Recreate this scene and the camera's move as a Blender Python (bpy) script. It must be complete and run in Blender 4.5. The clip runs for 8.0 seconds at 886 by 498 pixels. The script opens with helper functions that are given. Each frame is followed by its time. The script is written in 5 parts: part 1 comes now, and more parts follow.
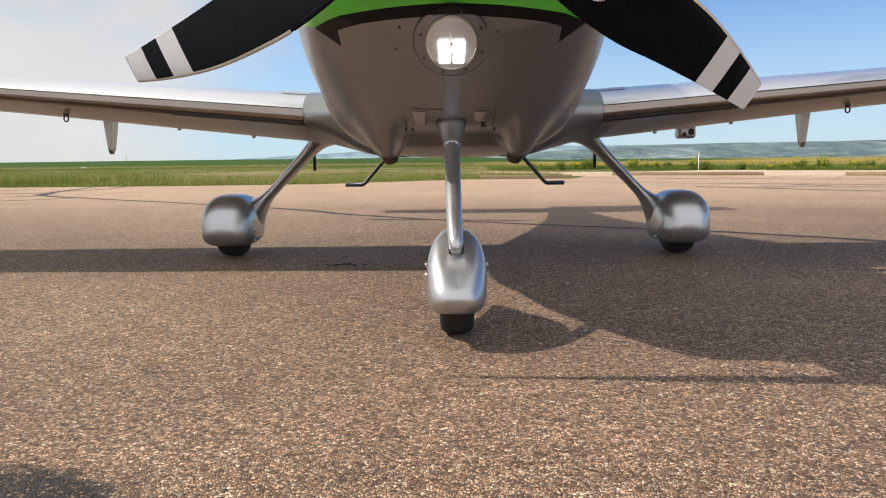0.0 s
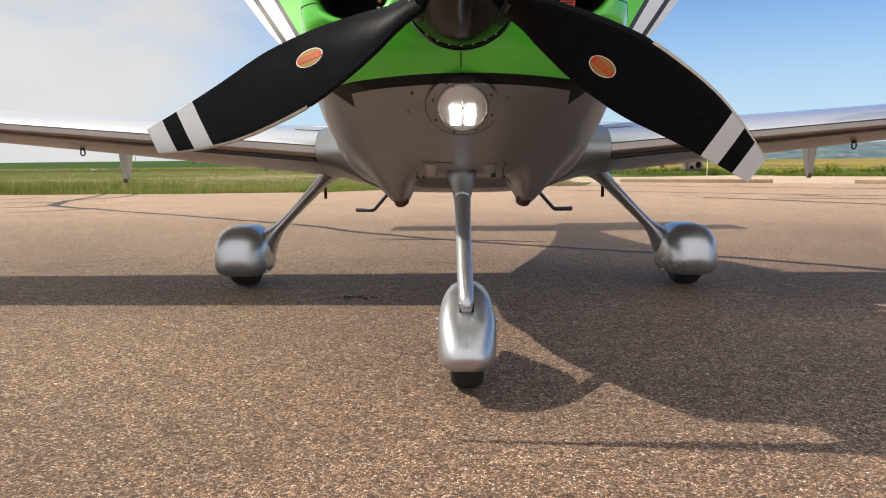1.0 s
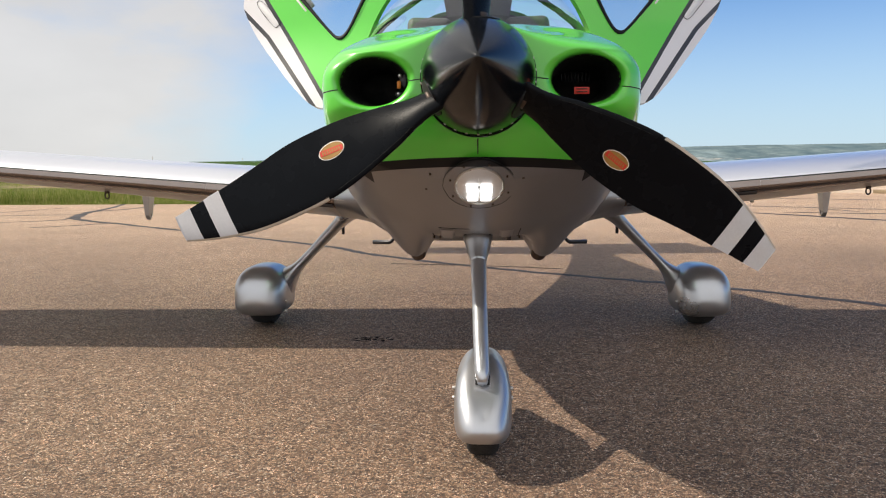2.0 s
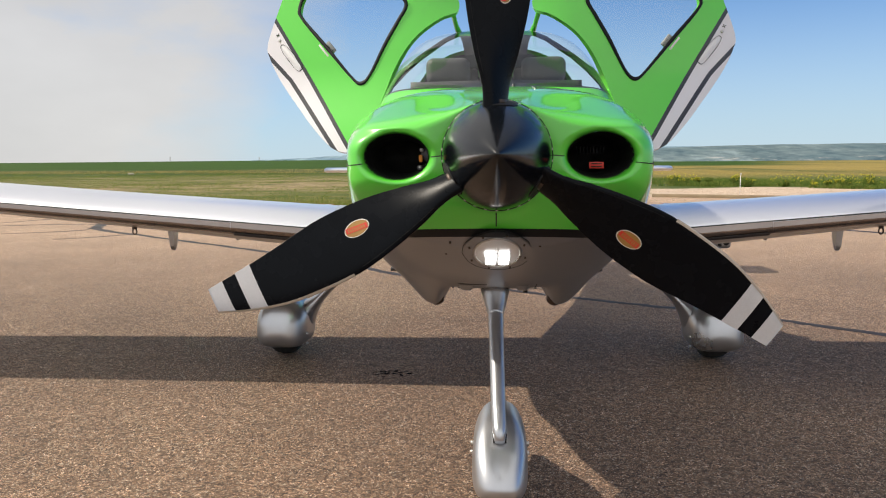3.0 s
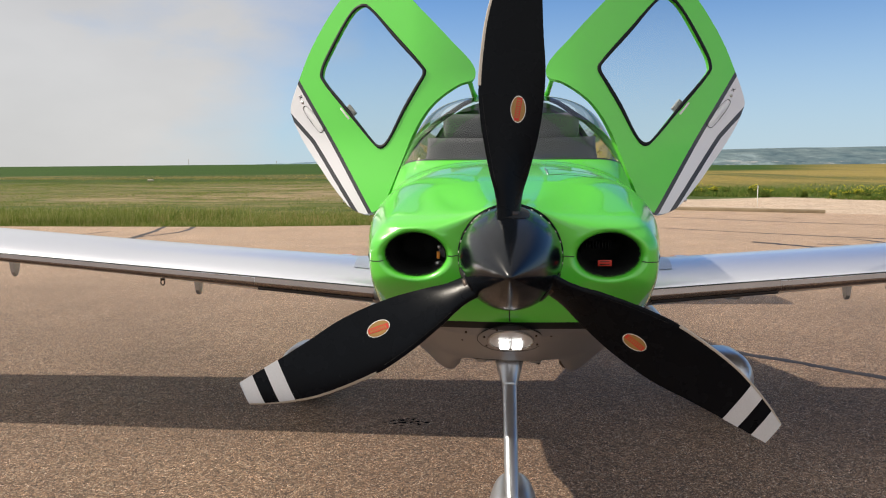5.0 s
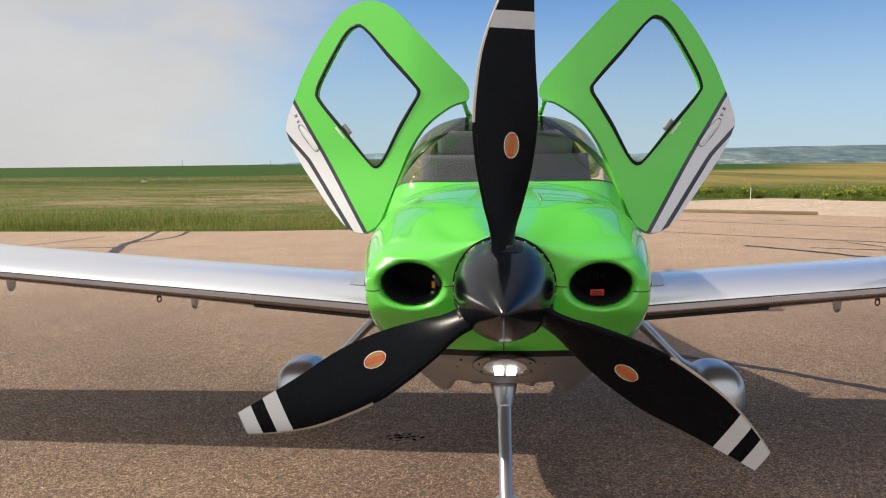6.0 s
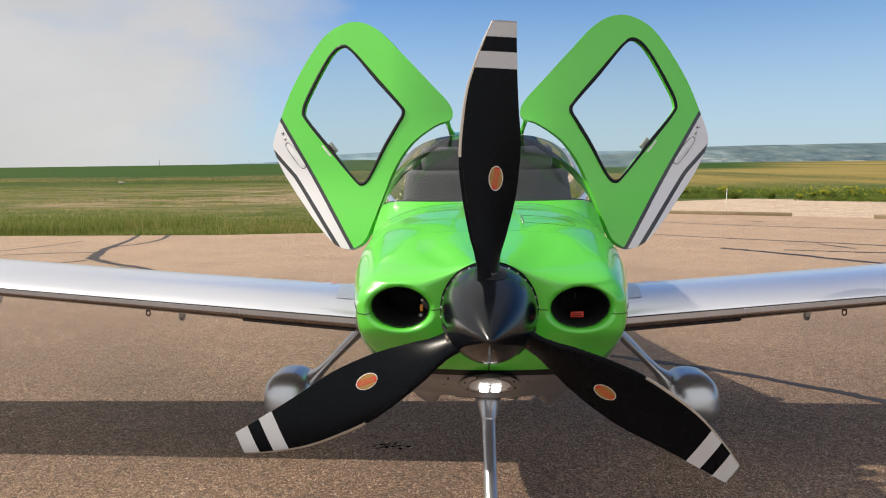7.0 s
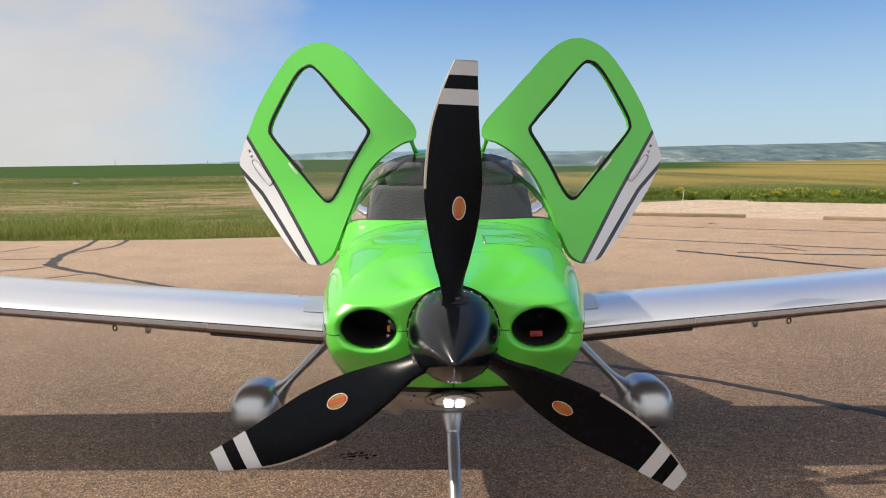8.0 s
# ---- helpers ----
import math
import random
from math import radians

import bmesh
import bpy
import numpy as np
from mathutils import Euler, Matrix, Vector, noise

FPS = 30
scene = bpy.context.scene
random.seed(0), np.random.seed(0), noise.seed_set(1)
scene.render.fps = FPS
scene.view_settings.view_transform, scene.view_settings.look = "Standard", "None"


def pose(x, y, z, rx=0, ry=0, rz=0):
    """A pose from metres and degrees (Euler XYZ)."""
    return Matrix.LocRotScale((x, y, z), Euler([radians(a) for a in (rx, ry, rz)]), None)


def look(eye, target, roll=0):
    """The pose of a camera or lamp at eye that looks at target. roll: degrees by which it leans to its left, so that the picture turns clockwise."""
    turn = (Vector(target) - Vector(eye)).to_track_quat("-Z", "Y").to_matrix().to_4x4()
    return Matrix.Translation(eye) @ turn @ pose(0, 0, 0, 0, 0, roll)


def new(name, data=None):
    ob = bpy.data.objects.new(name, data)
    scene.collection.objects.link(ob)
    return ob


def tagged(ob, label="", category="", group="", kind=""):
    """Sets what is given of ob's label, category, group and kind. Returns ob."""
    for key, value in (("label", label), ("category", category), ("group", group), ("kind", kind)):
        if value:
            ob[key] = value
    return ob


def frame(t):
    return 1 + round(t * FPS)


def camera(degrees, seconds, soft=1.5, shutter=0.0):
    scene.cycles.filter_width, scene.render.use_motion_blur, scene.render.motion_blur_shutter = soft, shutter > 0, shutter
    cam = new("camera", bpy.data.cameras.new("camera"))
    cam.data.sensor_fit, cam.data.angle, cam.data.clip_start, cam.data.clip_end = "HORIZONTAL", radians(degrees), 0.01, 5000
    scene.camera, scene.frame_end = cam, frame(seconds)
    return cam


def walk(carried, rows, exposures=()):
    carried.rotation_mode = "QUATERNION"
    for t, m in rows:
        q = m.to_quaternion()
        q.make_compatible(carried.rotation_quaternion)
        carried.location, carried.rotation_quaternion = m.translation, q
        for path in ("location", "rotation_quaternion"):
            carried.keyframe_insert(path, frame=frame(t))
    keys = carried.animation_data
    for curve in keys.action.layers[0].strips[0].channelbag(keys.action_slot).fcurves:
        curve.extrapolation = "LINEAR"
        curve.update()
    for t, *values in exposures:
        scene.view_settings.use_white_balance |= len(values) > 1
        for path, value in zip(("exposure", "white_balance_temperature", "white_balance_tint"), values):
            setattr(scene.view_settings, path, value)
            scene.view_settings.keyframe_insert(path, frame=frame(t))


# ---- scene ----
cam = camera(60.2, 8.0, soft=1.1)
PATH = [  # seconds, eye, target, roll
    (0, (0.024, -2.196, 0.587), (-0.016, -0.209, 0.355), -0.6),
    (0.5, (0.024, -2.217, 0.667), (-0.027, -0.232, 0.433), -0.6),
    (1, (0.016, -2.234, 0.781), (-0.044, -0.248, 0.551), -0.5),
    (1.5, (0.013, -2.249, 0.908), (-0.065, -0.264, 0.681), -0.5),
    (3, (0.003, -2.349, 1.264), (-0.135, -0.367, 1.035), -0.4),
    (3.5, (-0.003, -2.396, 1.369), (-0.162, -0.414, 1.147), -0.5),
    (4, (0.001, -2.426, 1.454), (-0.179, -0.446, 1.232), -0.5),
    (4.5, (0.009, -2.449, 1.524), (-0.173, -0.47, 1.304), -0.4),
    (6, (0.014, -2.491, 1.694), (-0.152, -0.51, 1.473), -0.6),
    (6.5, (0.005, -2.537, 1.749), (-0.139, -0.555, 1.525), -0.6),
    (7, (-0.002, -2.611, 1.802), (-0.116, -0.627, 1.578), -0.7),
    (7.5, (-0.011, -2.677, 1.86), (-0.076, -0.691, 1.636), -0.7),
    (8, (-0.008, -2.74, 1.909), (-0.023, -0.753, 1.683), -0.7),
]
walk(cam, [(t, look(eye, target, roll)) for t, eye, target, roll in PATH], [(0.0, 0.20), (1.5, 0.20), (3.0, 0.08), (6.0, -0.03), (8.0, 0.0)])

# ---- world, sun ----
SUN_TO = Vector((-1.0, 0.10, 1.0)).normalized()
world = bpy.data.worlds.new("sky")
scene.world = world
world.use_nodes = True


def build_sky(nt):
    n, l = nt.nodes, nt.links
    n.clear()
    out = n.new("ShaderNodeOutputWorld")
    bg = n.new("ShaderNodeBackground")
    bg.inputs["Strength"].default_value = SKY_STRENGTH
    sky = n.new("ShaderNodeTexSky")
    sky.sky_type = "NISHITA"
    sky.sun_disc = False
    sky.sun_elevation = math.asin(SUN_TO.z)
    sky.sun_rotation = math.atan2(SUN_TO.x, SUN_TO.y)
    sky.altitude = 800
    sky.air_density, sky.dust_density, sky.ozone_density = 1.0, 0.0, 3.5
    co = n.new("ShaderNodeTexCoord")
    sep = n.new("ShaderNodeSeparateXYZ")
    l.new(co.outputs["Generated"], sep.inputs[0])
    # a bank of thin white cloud fills the west and, out of view, the south
    mp = n.new("ShaderNodeMapping")
    mp.inputs["Scale"].default_value = (1.0, 1.0, 2.2)
    l.new(co.outputs["Generated"], mp.inputs[0])
    no = n.new("ShaderNodeTexNoise")
    no.inputs["Scale"].default_value = 2.2
    no.inputs["Detail"].default_value = 7
    no.inputs["Roughness"].default_value = 0.55
    l.new(mp.outputs[0], no.inputs["Vector"])
    m1 = n.new("ShaderNodeMath"); m1.operation = "MULTIPLY_ADD"
    l.new(sep.outputs[0], m1.inputs[0])
    m1.inputs[1].default_value = -1.55
    back = n.new("ShaderNodeMath"); back.operation = "MULTIPLY_ADD"
    l.new(sep.outputs[1], back.inputs[0])
    back.inputs[1].default_value, back.inputs[2].default_value = -1.35, 0.27
    l.new(back.outputs[0], m1.inputs[2])
    m2 = n.new("ShaderNodeMath"); m2.operation = "ADD"
    no2 = n.new("ShaderNodeMath"); no2.operation = "MULTIPLY"
    l.new(no.outputs["Fac"], no2.inputs[0]); no2.inputs[1].default_value = 1.6
    l.new(m1.outputs[0], m2.inputs[0]); l.new(no2.outputs[0], m2.inputs[1])
    ramp = n.new("ShaderNodeValToRGB")
    ramp.color_ramp.elements[0].position, ramp.color_ramp.elements[0].color = 0.05, (0, 0, 0, 1)
    ramp.color_ramp.elements[1].position, ramp.color_ramp.elements[1].color = 0.55, (0.93, 0.93, 0.93, 1)
    l.new(m2.outputs[0], ramp.inputs[0])
    mix = n.new("ShaderNodeMix"); mix.data_type = "RGBA"
    l.new(ramp.outputs[0], mix.inputs[0])
    shade = n.new("ShaderNodeTexNoise")
    shade.inputs["Scale"].default_value, shade.inputs["Detail"].default_value = 3.4, 6
    l.new(mp.outputs[0], shade.inputs["Vector"])
    greys = n.new("ShaderNodeMix"); greys.data_type = "RGBA"
    l.new(shade.outputs["Fac"], greys.inputs[0])
    greys.inputs["A"].default_value, greys.inputs["B"].default_value = tuple(c * 0.78 for c in CLOUD[:3]) + (1,), tuple(c * 1.2 for c in CLOUD[:3]) + (1,)
    # the unseen southern cloud is brightened as fill for the airplane's front
    south = n.new("ShaderNodeMapRange"); south.interpolation_type = "SMOOTHSTEP"
    south.inputs[1].default_value, south.inputs[2].default_value, south.inputs[3].default_value, south.inputs[4].default_value = 0.15, -0.75, 1.0, 1.5
    l.new(sep.outputs[1], south.inputs[0])
    lit = n.new("ShaderNodeVectorMath"); lit.operation = "SCALE"
    l.new(greys.outputs["Result"], lit.inputs[0]); l.new(south.outputs[0], lit.inputs["Scale"])
    l.new(lit.outputs[0], mix.inputs["B"])
    # pale haze low over the horizon
    hz = n.new("ShaderNodeMapRange"); hz.interpolation_type = "SMOOTHSTEP"
    hz.inputs[1].default_value, hz.inputs[2].default_value, hz.inputs[3].default_value, hz.inputs[4].default_value = -0.02, 0.26, 0.85, 0.0
    l.new(sep.outputs[2], hz.inputs[0])
    tint = n.new("ShaderNodeMix"); tint.data_type = "RGBA"; tint.blend_type = "MULTIPLY"
    tint.inputs[0].default_value = 1.0
    tint.inputs["B"].default_value = (0.72, 1.0, 1.28, 1)
    l.new(sky.outputs[0], tint.inputs["A"])
    hazy = n.new("ShaderNodeMix"); hazy.data_type = "RGBA"
    l.new(hz.outputs[0], hazy.inputs[0]); l.new(tint.outputs["Result"], hazy.inputs["A"])
    hazy.inputs["B"].default_value = HAZE
    # thin high cloud overhead
    high = n.new("ShaderNodeMapRange"); high.interpolation_type = "SMOOTHSTEP"
    high.inputs[1].default_value, high.inputs[2].default_value, high.inputs[3].default_value, high.inputs[4].default_value = 0.40, 0.80, 0.0, 0.9
    l.new(sep.outputs[2], high.inputs[0])
    veil = n.new("ShaderNodeMath"); veil.operation = "MULTIPLY"
    l.new(high.outputs[0], veil.inputs[0]); l.new(shade.outputs["Fac"], veil.inputs[1])
    thin = n.new("ShaderNodeMix"); thin.data_type = "RGBA"
    l.new(veil.outputs[0], thin.inputs[0]); l.new(hazy.outputs["Result"], thin.inputs["A"])
    thin.inputs["B"].default_value = CLOUD
    l.new(thin.outputs["Result"], mix.inputs["A"])
    l.new(mix.outputs["Result"], bg.inputs["Color"])
    l.new(bg.outputs[0], out.inputs[0])


SKY_STRENGTH, CLOUD, HAZE = 0.10, (6.65, 6.5, 6.35, 1), (5.2, 6.5, 7.5, 1)
build_sky(world.node_tree)
lamp = bpy.data.lights.new("sun", "SUN")
lamp.energy, lamp.angle, lamp.color = 4.75, radians(0.8), (1.0, 0.90, 0.76)
sun = new("sun", lamp)
sun.matrix_world = look(SUN_TO * 60, (0, 0, 0))


# ---- materials ----
def material(name, colour, rough=0.5, metal=0.0, coat=0.0, var=0.08, scale=6.0, fine=120.0, bump=0.0, bump_scale=200.0, spec=0.5, second=None):
    """A surface with variation at two scales, a fine relief and changing gloss."""
    m = bpy.data.materials.new(name)
    m.use_nodes = True
    nt = m.node_tree
    n, l = nt.nodes, nt.links
    b = n["Principled BSDF"]
    b.inputs["Roughness"].default_value = rough
    b.inputs["Metallic"].default_value = metal
    b.inputs["Coat Weight"].default_value = coat
    b.inputs["Coat Roughness"].default_value = 0.05
    b.inputs["Specular IOR Level"].default_value = spec
    co = n.new("ShaderNodeTexCoord")
    a, f = n.new("ShaderNodeTexNoise"), n.new("ShaderNodeTexNoise")
    for t, s in ((a, scale), (f, fine)):
        t.inputs["Scale"].default_value = s
        t.inputs["Detail"].default_value = 4
        l.new(co.outputs["Object"], t.inputs["Vector"])
    add = n.new("ShaderNodeMath"); add.operation = "ADD"
    l.new(a.outputs["Fac"], add.inputs[0]); l.new(f.outputs["Fac"], add.inputs[1])
    mix = n.new("ShaderNodeMix"); mix.data_type = "RGBA"
    mr = n.new("ShaderNodeMapRange")
    mr.inputs[1].default_value, mr.inputs[2].default_value = 0.7, 1.3
    l.new(add.outputs[0], mr.inputs[0]); l.new(mr.outputs[0], mix.inputs[0])
    c2 = second or tuple(min(1, c * (1 + var)) for c in colour)
    c1 = colour if second else tuple(c * (1 - var) for c in colour)
    mix.inputs["A"].default_value, mix.inputs["B"].default_value = (*c1, 1), (*c2, 1)
    l.new(mix.outputs["Result"], b.inputs["Base Color"])
    rr = n.new("ShaderNodeMapRange")
    rr.inputs[1].default_value, rr.inputs[2].default_value = 0.3, 0.7
    rr.inputs[3].default_value, rr.inputs[4].default_value = rough * 0.85, min(1, rough * 1.15)
    l.new(a.outputs["Fac"], rr.inputs[0]); l.new(rr.outputs[0], b.inputs["Roughness"])
    if bump:
        t = n.new("ShaderNodeTexNoise")
        t.inputs["Scale"].default_value = bump_scale
        l.new(co.outputs["Object"], t.inputs["Vector"])
        bp = n.new("ShaderNodeBump")
        bp.inputs["Strength"].default_value, bp.inputs["Distance"].default_value = bump, 0.01
        l.new(t.outputs["Fac"], bp.inputs["Height"]); l.new(bp.outputs[0], b.inputs["Normal"])
    return m


GREEN = material("green_paint", (0.082, 0.545, 0.042), 0.28, 0.0, 1.0, 0.03, 3, 300)
SILVER = material("silver_paint", (0.50, 0.515, 0.545), 0.32, 0.86, 0.2, 0.05, 4, 900)
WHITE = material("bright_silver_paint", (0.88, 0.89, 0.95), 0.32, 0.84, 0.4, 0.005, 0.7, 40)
BLACKP = material("black_paint", (0.012, 0.012, 0.016), 0.35, 0.0, 0.4, 0.2, 8, 200)
BLADE = material("matt_black_blade", (0.0026, 0.0036, 0.0056), 0.27, 0.0, 0.0, 0.25, 12, 350, 0.03, 900, spec=0.10)
SPINNER = material("satin_black_spinner", (0.003, 0.004, 0.006), 0.19, 0.0, 0.0, 0.15, 10, 300, spec=0.45)
TIPGREY = material("light_grey_paint", (0.56, 0.56, 0.58), 0.5, 0, 0, 0.06, 10, 200)
TAN = material("bare_edge_metal", (0.50, 0.44, 0.37), 0.42, 0.6, 0, 0.12, 14, 300)
EDGE = material("perforated_titanium", (0.30, 0.255, 0.235), 0.17, 0.9, 0, 0.08, 6, 700)
WALK = material("walkway_grit", (0.60, 0.61, 0.67), 0.42, 0.7, 0, 0.06, 30, 300, 0.1, 400)
UNDER = material("underside_grey", (0.40, 0.375, 0.36), 0.34, 0.7, 0.2, 0.05, 4, 900)
SEALSHADE = material("door_seal_and_shade", (0.012, 0.013, 0.013), 0.7, 0, 0, 0.2, 20, 200)
RUBBER = material("tyre_rubber", (0.016, 0.016, 0.016), 0.85, 0, 0, 0.3, 30, 200, 0.3, 300)
DARK = material("dark_cavity", (0.010, 0.010, 0.011), 0.7, 0, 0, 0.3, 20, 150)
SEAM = material("panel_gap", (0.02, 0.022, 0.02), 0.8, 0, 0, 0.3, 20, 200)
STEEL = material("bright_steel", (0.55, 0.54, 0.52), 0.3, 0.95, 0, 0.1, 20, 300)
PIPE = material("heat_stained_steel", (0.10, 0.078, 0.066), 0.5, 0.8, 0, 0.3, 20, 90)
GOLD = material("gold_print", (0.36, 0.20, 0.05), 0.4, 0.1, 0, 0.1, 30, 300)
WHITEP = material("white_print", (0.78, 0.77, 0.74), 0.5, 0, 0, 0.04, 30, 300)
RED = material("red_print", (0.62, 0.035, 0.02), 0.45, 0, 0, 0.08, 30, 300)
ORANGE = material("orange_plastic", (0.75, 0.27, 0.03), 0.5, 0, 0, 0.1, 30, 300)
LEATHER = material("charcoal_leather", (0.060, 0.060, 0.068), 0.55, 0, 0, 0.25, 9, 160, 0.25, 400)
TRIM = material("grey_interior_trim", (0.10, 0.10, 0.112), 0.7, 0, 0, 0.15, 8, 200, 0.1, 500)
WOOD = material("weathered_timber", (0.22, 0.165, 0.10), 0.85, 0, 0, 0.3, 3, 60, 0.5, 90, second=(0.36, 0.29, 0.19))
OIL = material("black_oil", (0.004, 0.0035, 0.003), 0.9, 0, 0, 0.3, 8, 90, spec=0.05)
TAR = material("crack_sealant", (0.026, 0.020, 0.019), 0.6, 0, 0, 0.35, 3, 60, 0.4, 60)
STONE = material("pale_stone", (0.34, 0.32, 0.23), 0.9, 0, 0, 0.2, 2, 20, 0.4, 12)
FARMETAL = material("galvanised_far", (0.5, 0.5, 0.5), 0.5, 0.5, 0, 0.1, 3, 60)


def glass_material(name, tint, rough=0.0):
    m = bpy.data.materials.new(name)
    m.use_nodes = True
    b = m.node_tree.nodes["Principled BSDF"]
    b.inputs["Base Color"].default_value = (*tint, 1)
    b.inputs["Roughness"].default_value = rough
    b.inputs["Transmission Weight"].default_value = 1
    b.inputs["IOR"].default_value = 1.02
    b.inputs["Coat Weight"].default_value = 0.9
    b.inputs["Coat Roughness"].default_value = 0.02
    return m


GLASS = glass_material("acrylic", (0.90, 0.93, 0.94))
DOORGLASS = glass_material("tinted_acrylic", (0.78, 0.83, 0.82))
LENS = glass_material("lamp_lens", (0.97, 0.97, 0.97))


def lamp_material(name, colour, strength):
    m = bpy.data.materials.new(name)
    m.use_nodes = True
    b = m.node_tree.nodes["Principled BSDF"]
    b.inputs["Base Color"].default_value = (0.8, 0.8, 0.8, 1)
    b.inputs["Emission Color"].default_value = (*colour, 1)
    b.inputs["Emission Strength"].default_value = strength
    return m


LED = lamp_material("led", (1.0, 0.98, 0.94), 3.2)
BOWL = material("bright_reflector", (0.78, 0.79, 0.80), 0.38, 0.5, 0, 0.05, 30, 200)


# ---- mesh helpers ----
def part(name, bm, mat, parent=None, label="", smooth=True):
    me = bpy.data.meshes.new(name)
    bm.normal_update()
    bm.to_mesh(me)
    bm.free()
    ob = new(name, me)
    me.materials.append(mat)
    if smooth:
        me.shade_smooth()
    if parent:
        ob.parent = parent
        ob.matrix_parent_inverse = parent.matrix_world.inverted()
    if label:
        ob["label"] = label
    return ob


def sheet(fn, nu, nv, loop_u=False, loop_v=False, bm=None, flip=False):
    """A grid of quads over fn(u, v), u and v from 0 to 1."""
    bm = bm or bmesh.new()
    pu, pv = nu + (0 if loop_u else 1), nv + (0 if loop_v else 1)
    vs = [[bm.verts.new(fn(i / nu, j / nv)) for j in range(pv)] for i in range(pu)]
    for i in range(nu):
        for j in range(nv):
            q = [vs[i][j], vs[(i + 1) % pu][j], vs[(i + 1) % pu][(j + 1) % pv], vs[i][(j + 1) % pv]]
            bm.faces.new(q[::-1] if flip else q)
    return bm


def cap(bm, verts):
    bm.faces.new(verts)


def box(bm, m, sx, sy, sz, bevel=0.0, seg=2):
    made = bmesh.ops.create_cube(bm, size=1.0, matrix=m @ Matrix.Diagonal((sx, sy, sz, 1)))["verts"]
    if bevel:
        edges = list({e for v in made for e in v.link_edges})
        bmesh.ops.bevel(bm, geom=edges, offset=bevel, segments=seg, profile=0.5, affect="EDGES")
    return bm


def tube(points, radii, n=16, flat=None, bm=None, caps=True):
    """A tube along points; flat squeezes it across the second axis."""
    bm = bm or bmesh.new()
    pts = [Vector(p) for p in points]
    if not hasattr(radii, "__len__"):
        radii = [radii] * len(pts)
    rings = []
    for i, p in enumerate(pts):
        d = (pts[min(i + 1, len(pts) - 1)] - pts[max(i - 1, 0)]).normalized()
        ref = Vector((0, 1, 0)) if abs(d.y) < 0.9 else Vector((1, 0, 0))
        a = d.cross(ref).normalized()
        b = a.cross(d).normalized()
        k = flat[i] if flat else 1.0
        rings.append([bm.verts.new(p + radii[i] * (a * math.cos(2 * math.pi * j / n) + b * k * math.sin(2 * math.pi * j / n))) for j in range(n)])
    for r, s in zip(rings, rings[1:]):
        for j in range(n):
            bm.faces.new((r[j], r[(j + 1) % n], s[(j + 1) % n], s[j]))
    if caps:
        bm.faces.new(rings[0][::-1]); bm.faces.new(rings[-1])
    return bm


def lerp_table(table, x):
    """Smooth interpolation in a table of (x, value) rows."""
    xs = [r[0] for r in table]
    if x <= xs[0]:
        return table[0][1]
    if x >= xs[-1]:
        return table[-1][1]
    i = max(k for k in range(len(xs) - 1) if xs[k] <= x)
    (x0, y0), (x1, y1) = table[i], table[i + 1]
    def slope(k):
        if k <= 0 or k >= len(table) - 1:
            a, b = (0, 1) if k <= 0 else (len(table) - 2, len(table) - 1)
        else:
            a, b = k - 1, k + 1
        return (table[b][1] - table[a][1]) / (table[b][0] - table[a][0])
    h = x1 - x0
    t = (x - x0) / h
    return ((2 * t ** 3 - 3 * t ** 2 + 1) * y0 + (t ** 3 - 2 * t ** 2 + t) * h * slope(i)
            + (-2 * t ** 3 + 3 * t ** 2) * y1 + (t ** 3 - t ** 2) * h * slope(i + 1))


def smooth01(a, b, x):
    t = min(1, max(0, (x - a) / (b - a)))
    return t * t * (3 - 2 * t)


def spline_loop(ctrl, n):
    """A closed smooth loop through a few corners."""
    k, out = len(ctrl), []
    c = [Vector(p) for p in ctrl]
    for i in range(n):
        f = i * k / n
        j, t = int(f), f - int(f)
        p0, p1, p2, p3 = c[(j - 1) % k], c[j % k], c[(j + 1) % k], c[(j + 2) % k]
        out.append(0.5 * (2 * p1 + (p2 - p0) * t + (2 * p0 - 5 * p1 + 4 * p2 - p3) * t * t + (3 * p1 - p0 - 3 * p2 + p3) * t ** 3))
    return out


# ---- the airplane ----
HUB = Vector((0.006, -0.085, 1.280))
airplane = tagged(new("airplane"), "green and silver propeller airplane with both cabin doors raised open", "airplane")

TOP = [(0.09, 1.45), (0.20, 1.475), (0.4, 1.505), (0.7, 1.545), (1.0, 1.58), (1.28, 1.605), (1.5, 1.74), (1.7, 1.868), (1.9, 1.958), (2.1, 1.992), (2.4, 2.0), (2.8, 1.98), (3.4, 1.88), (4.2, 1.68), (5.2, 1.50), (6.3, 1.38), (7.4, 1.30)]
BOTTOM = [(0.09, 1.05), (0.13, 1.02), (0.25, 0.955), (0.42, 0.87), (0.6, 0.795), (0.8, 0.735), (1.0, 0.712), (1.3, 0.695), (1.42, 0.65), (2.0, 0.605), (2.6, 0.605), (3.2, 0.64), (4.2, 0.80), (5.5, 1.0), (7.4, 1.18)]
WIDTH = [(0.09, 0.40), (0.11, 0.435), (0.14, 0.465), (0.19, 0.492), (0.27, 0.518), (0.4, 0.545), (0.6, 0.578), (0.9, 0.608), (1.3, 0.628), (2.0, 0.635), (2.6, 0.63), (3.2, 0.575), (4.2, 0.40), (5.2, 0.26), (6.3, 0.16), (7.4, 0.05)]
POWER_UP = [(0.09, 3.3), (0.3, 3.15), (0.7, 2.9), (1.2, 2.7), (1.6, 3.2), (2.4, 3.3), (3.2, 2.6), (7.4, 2.0)]
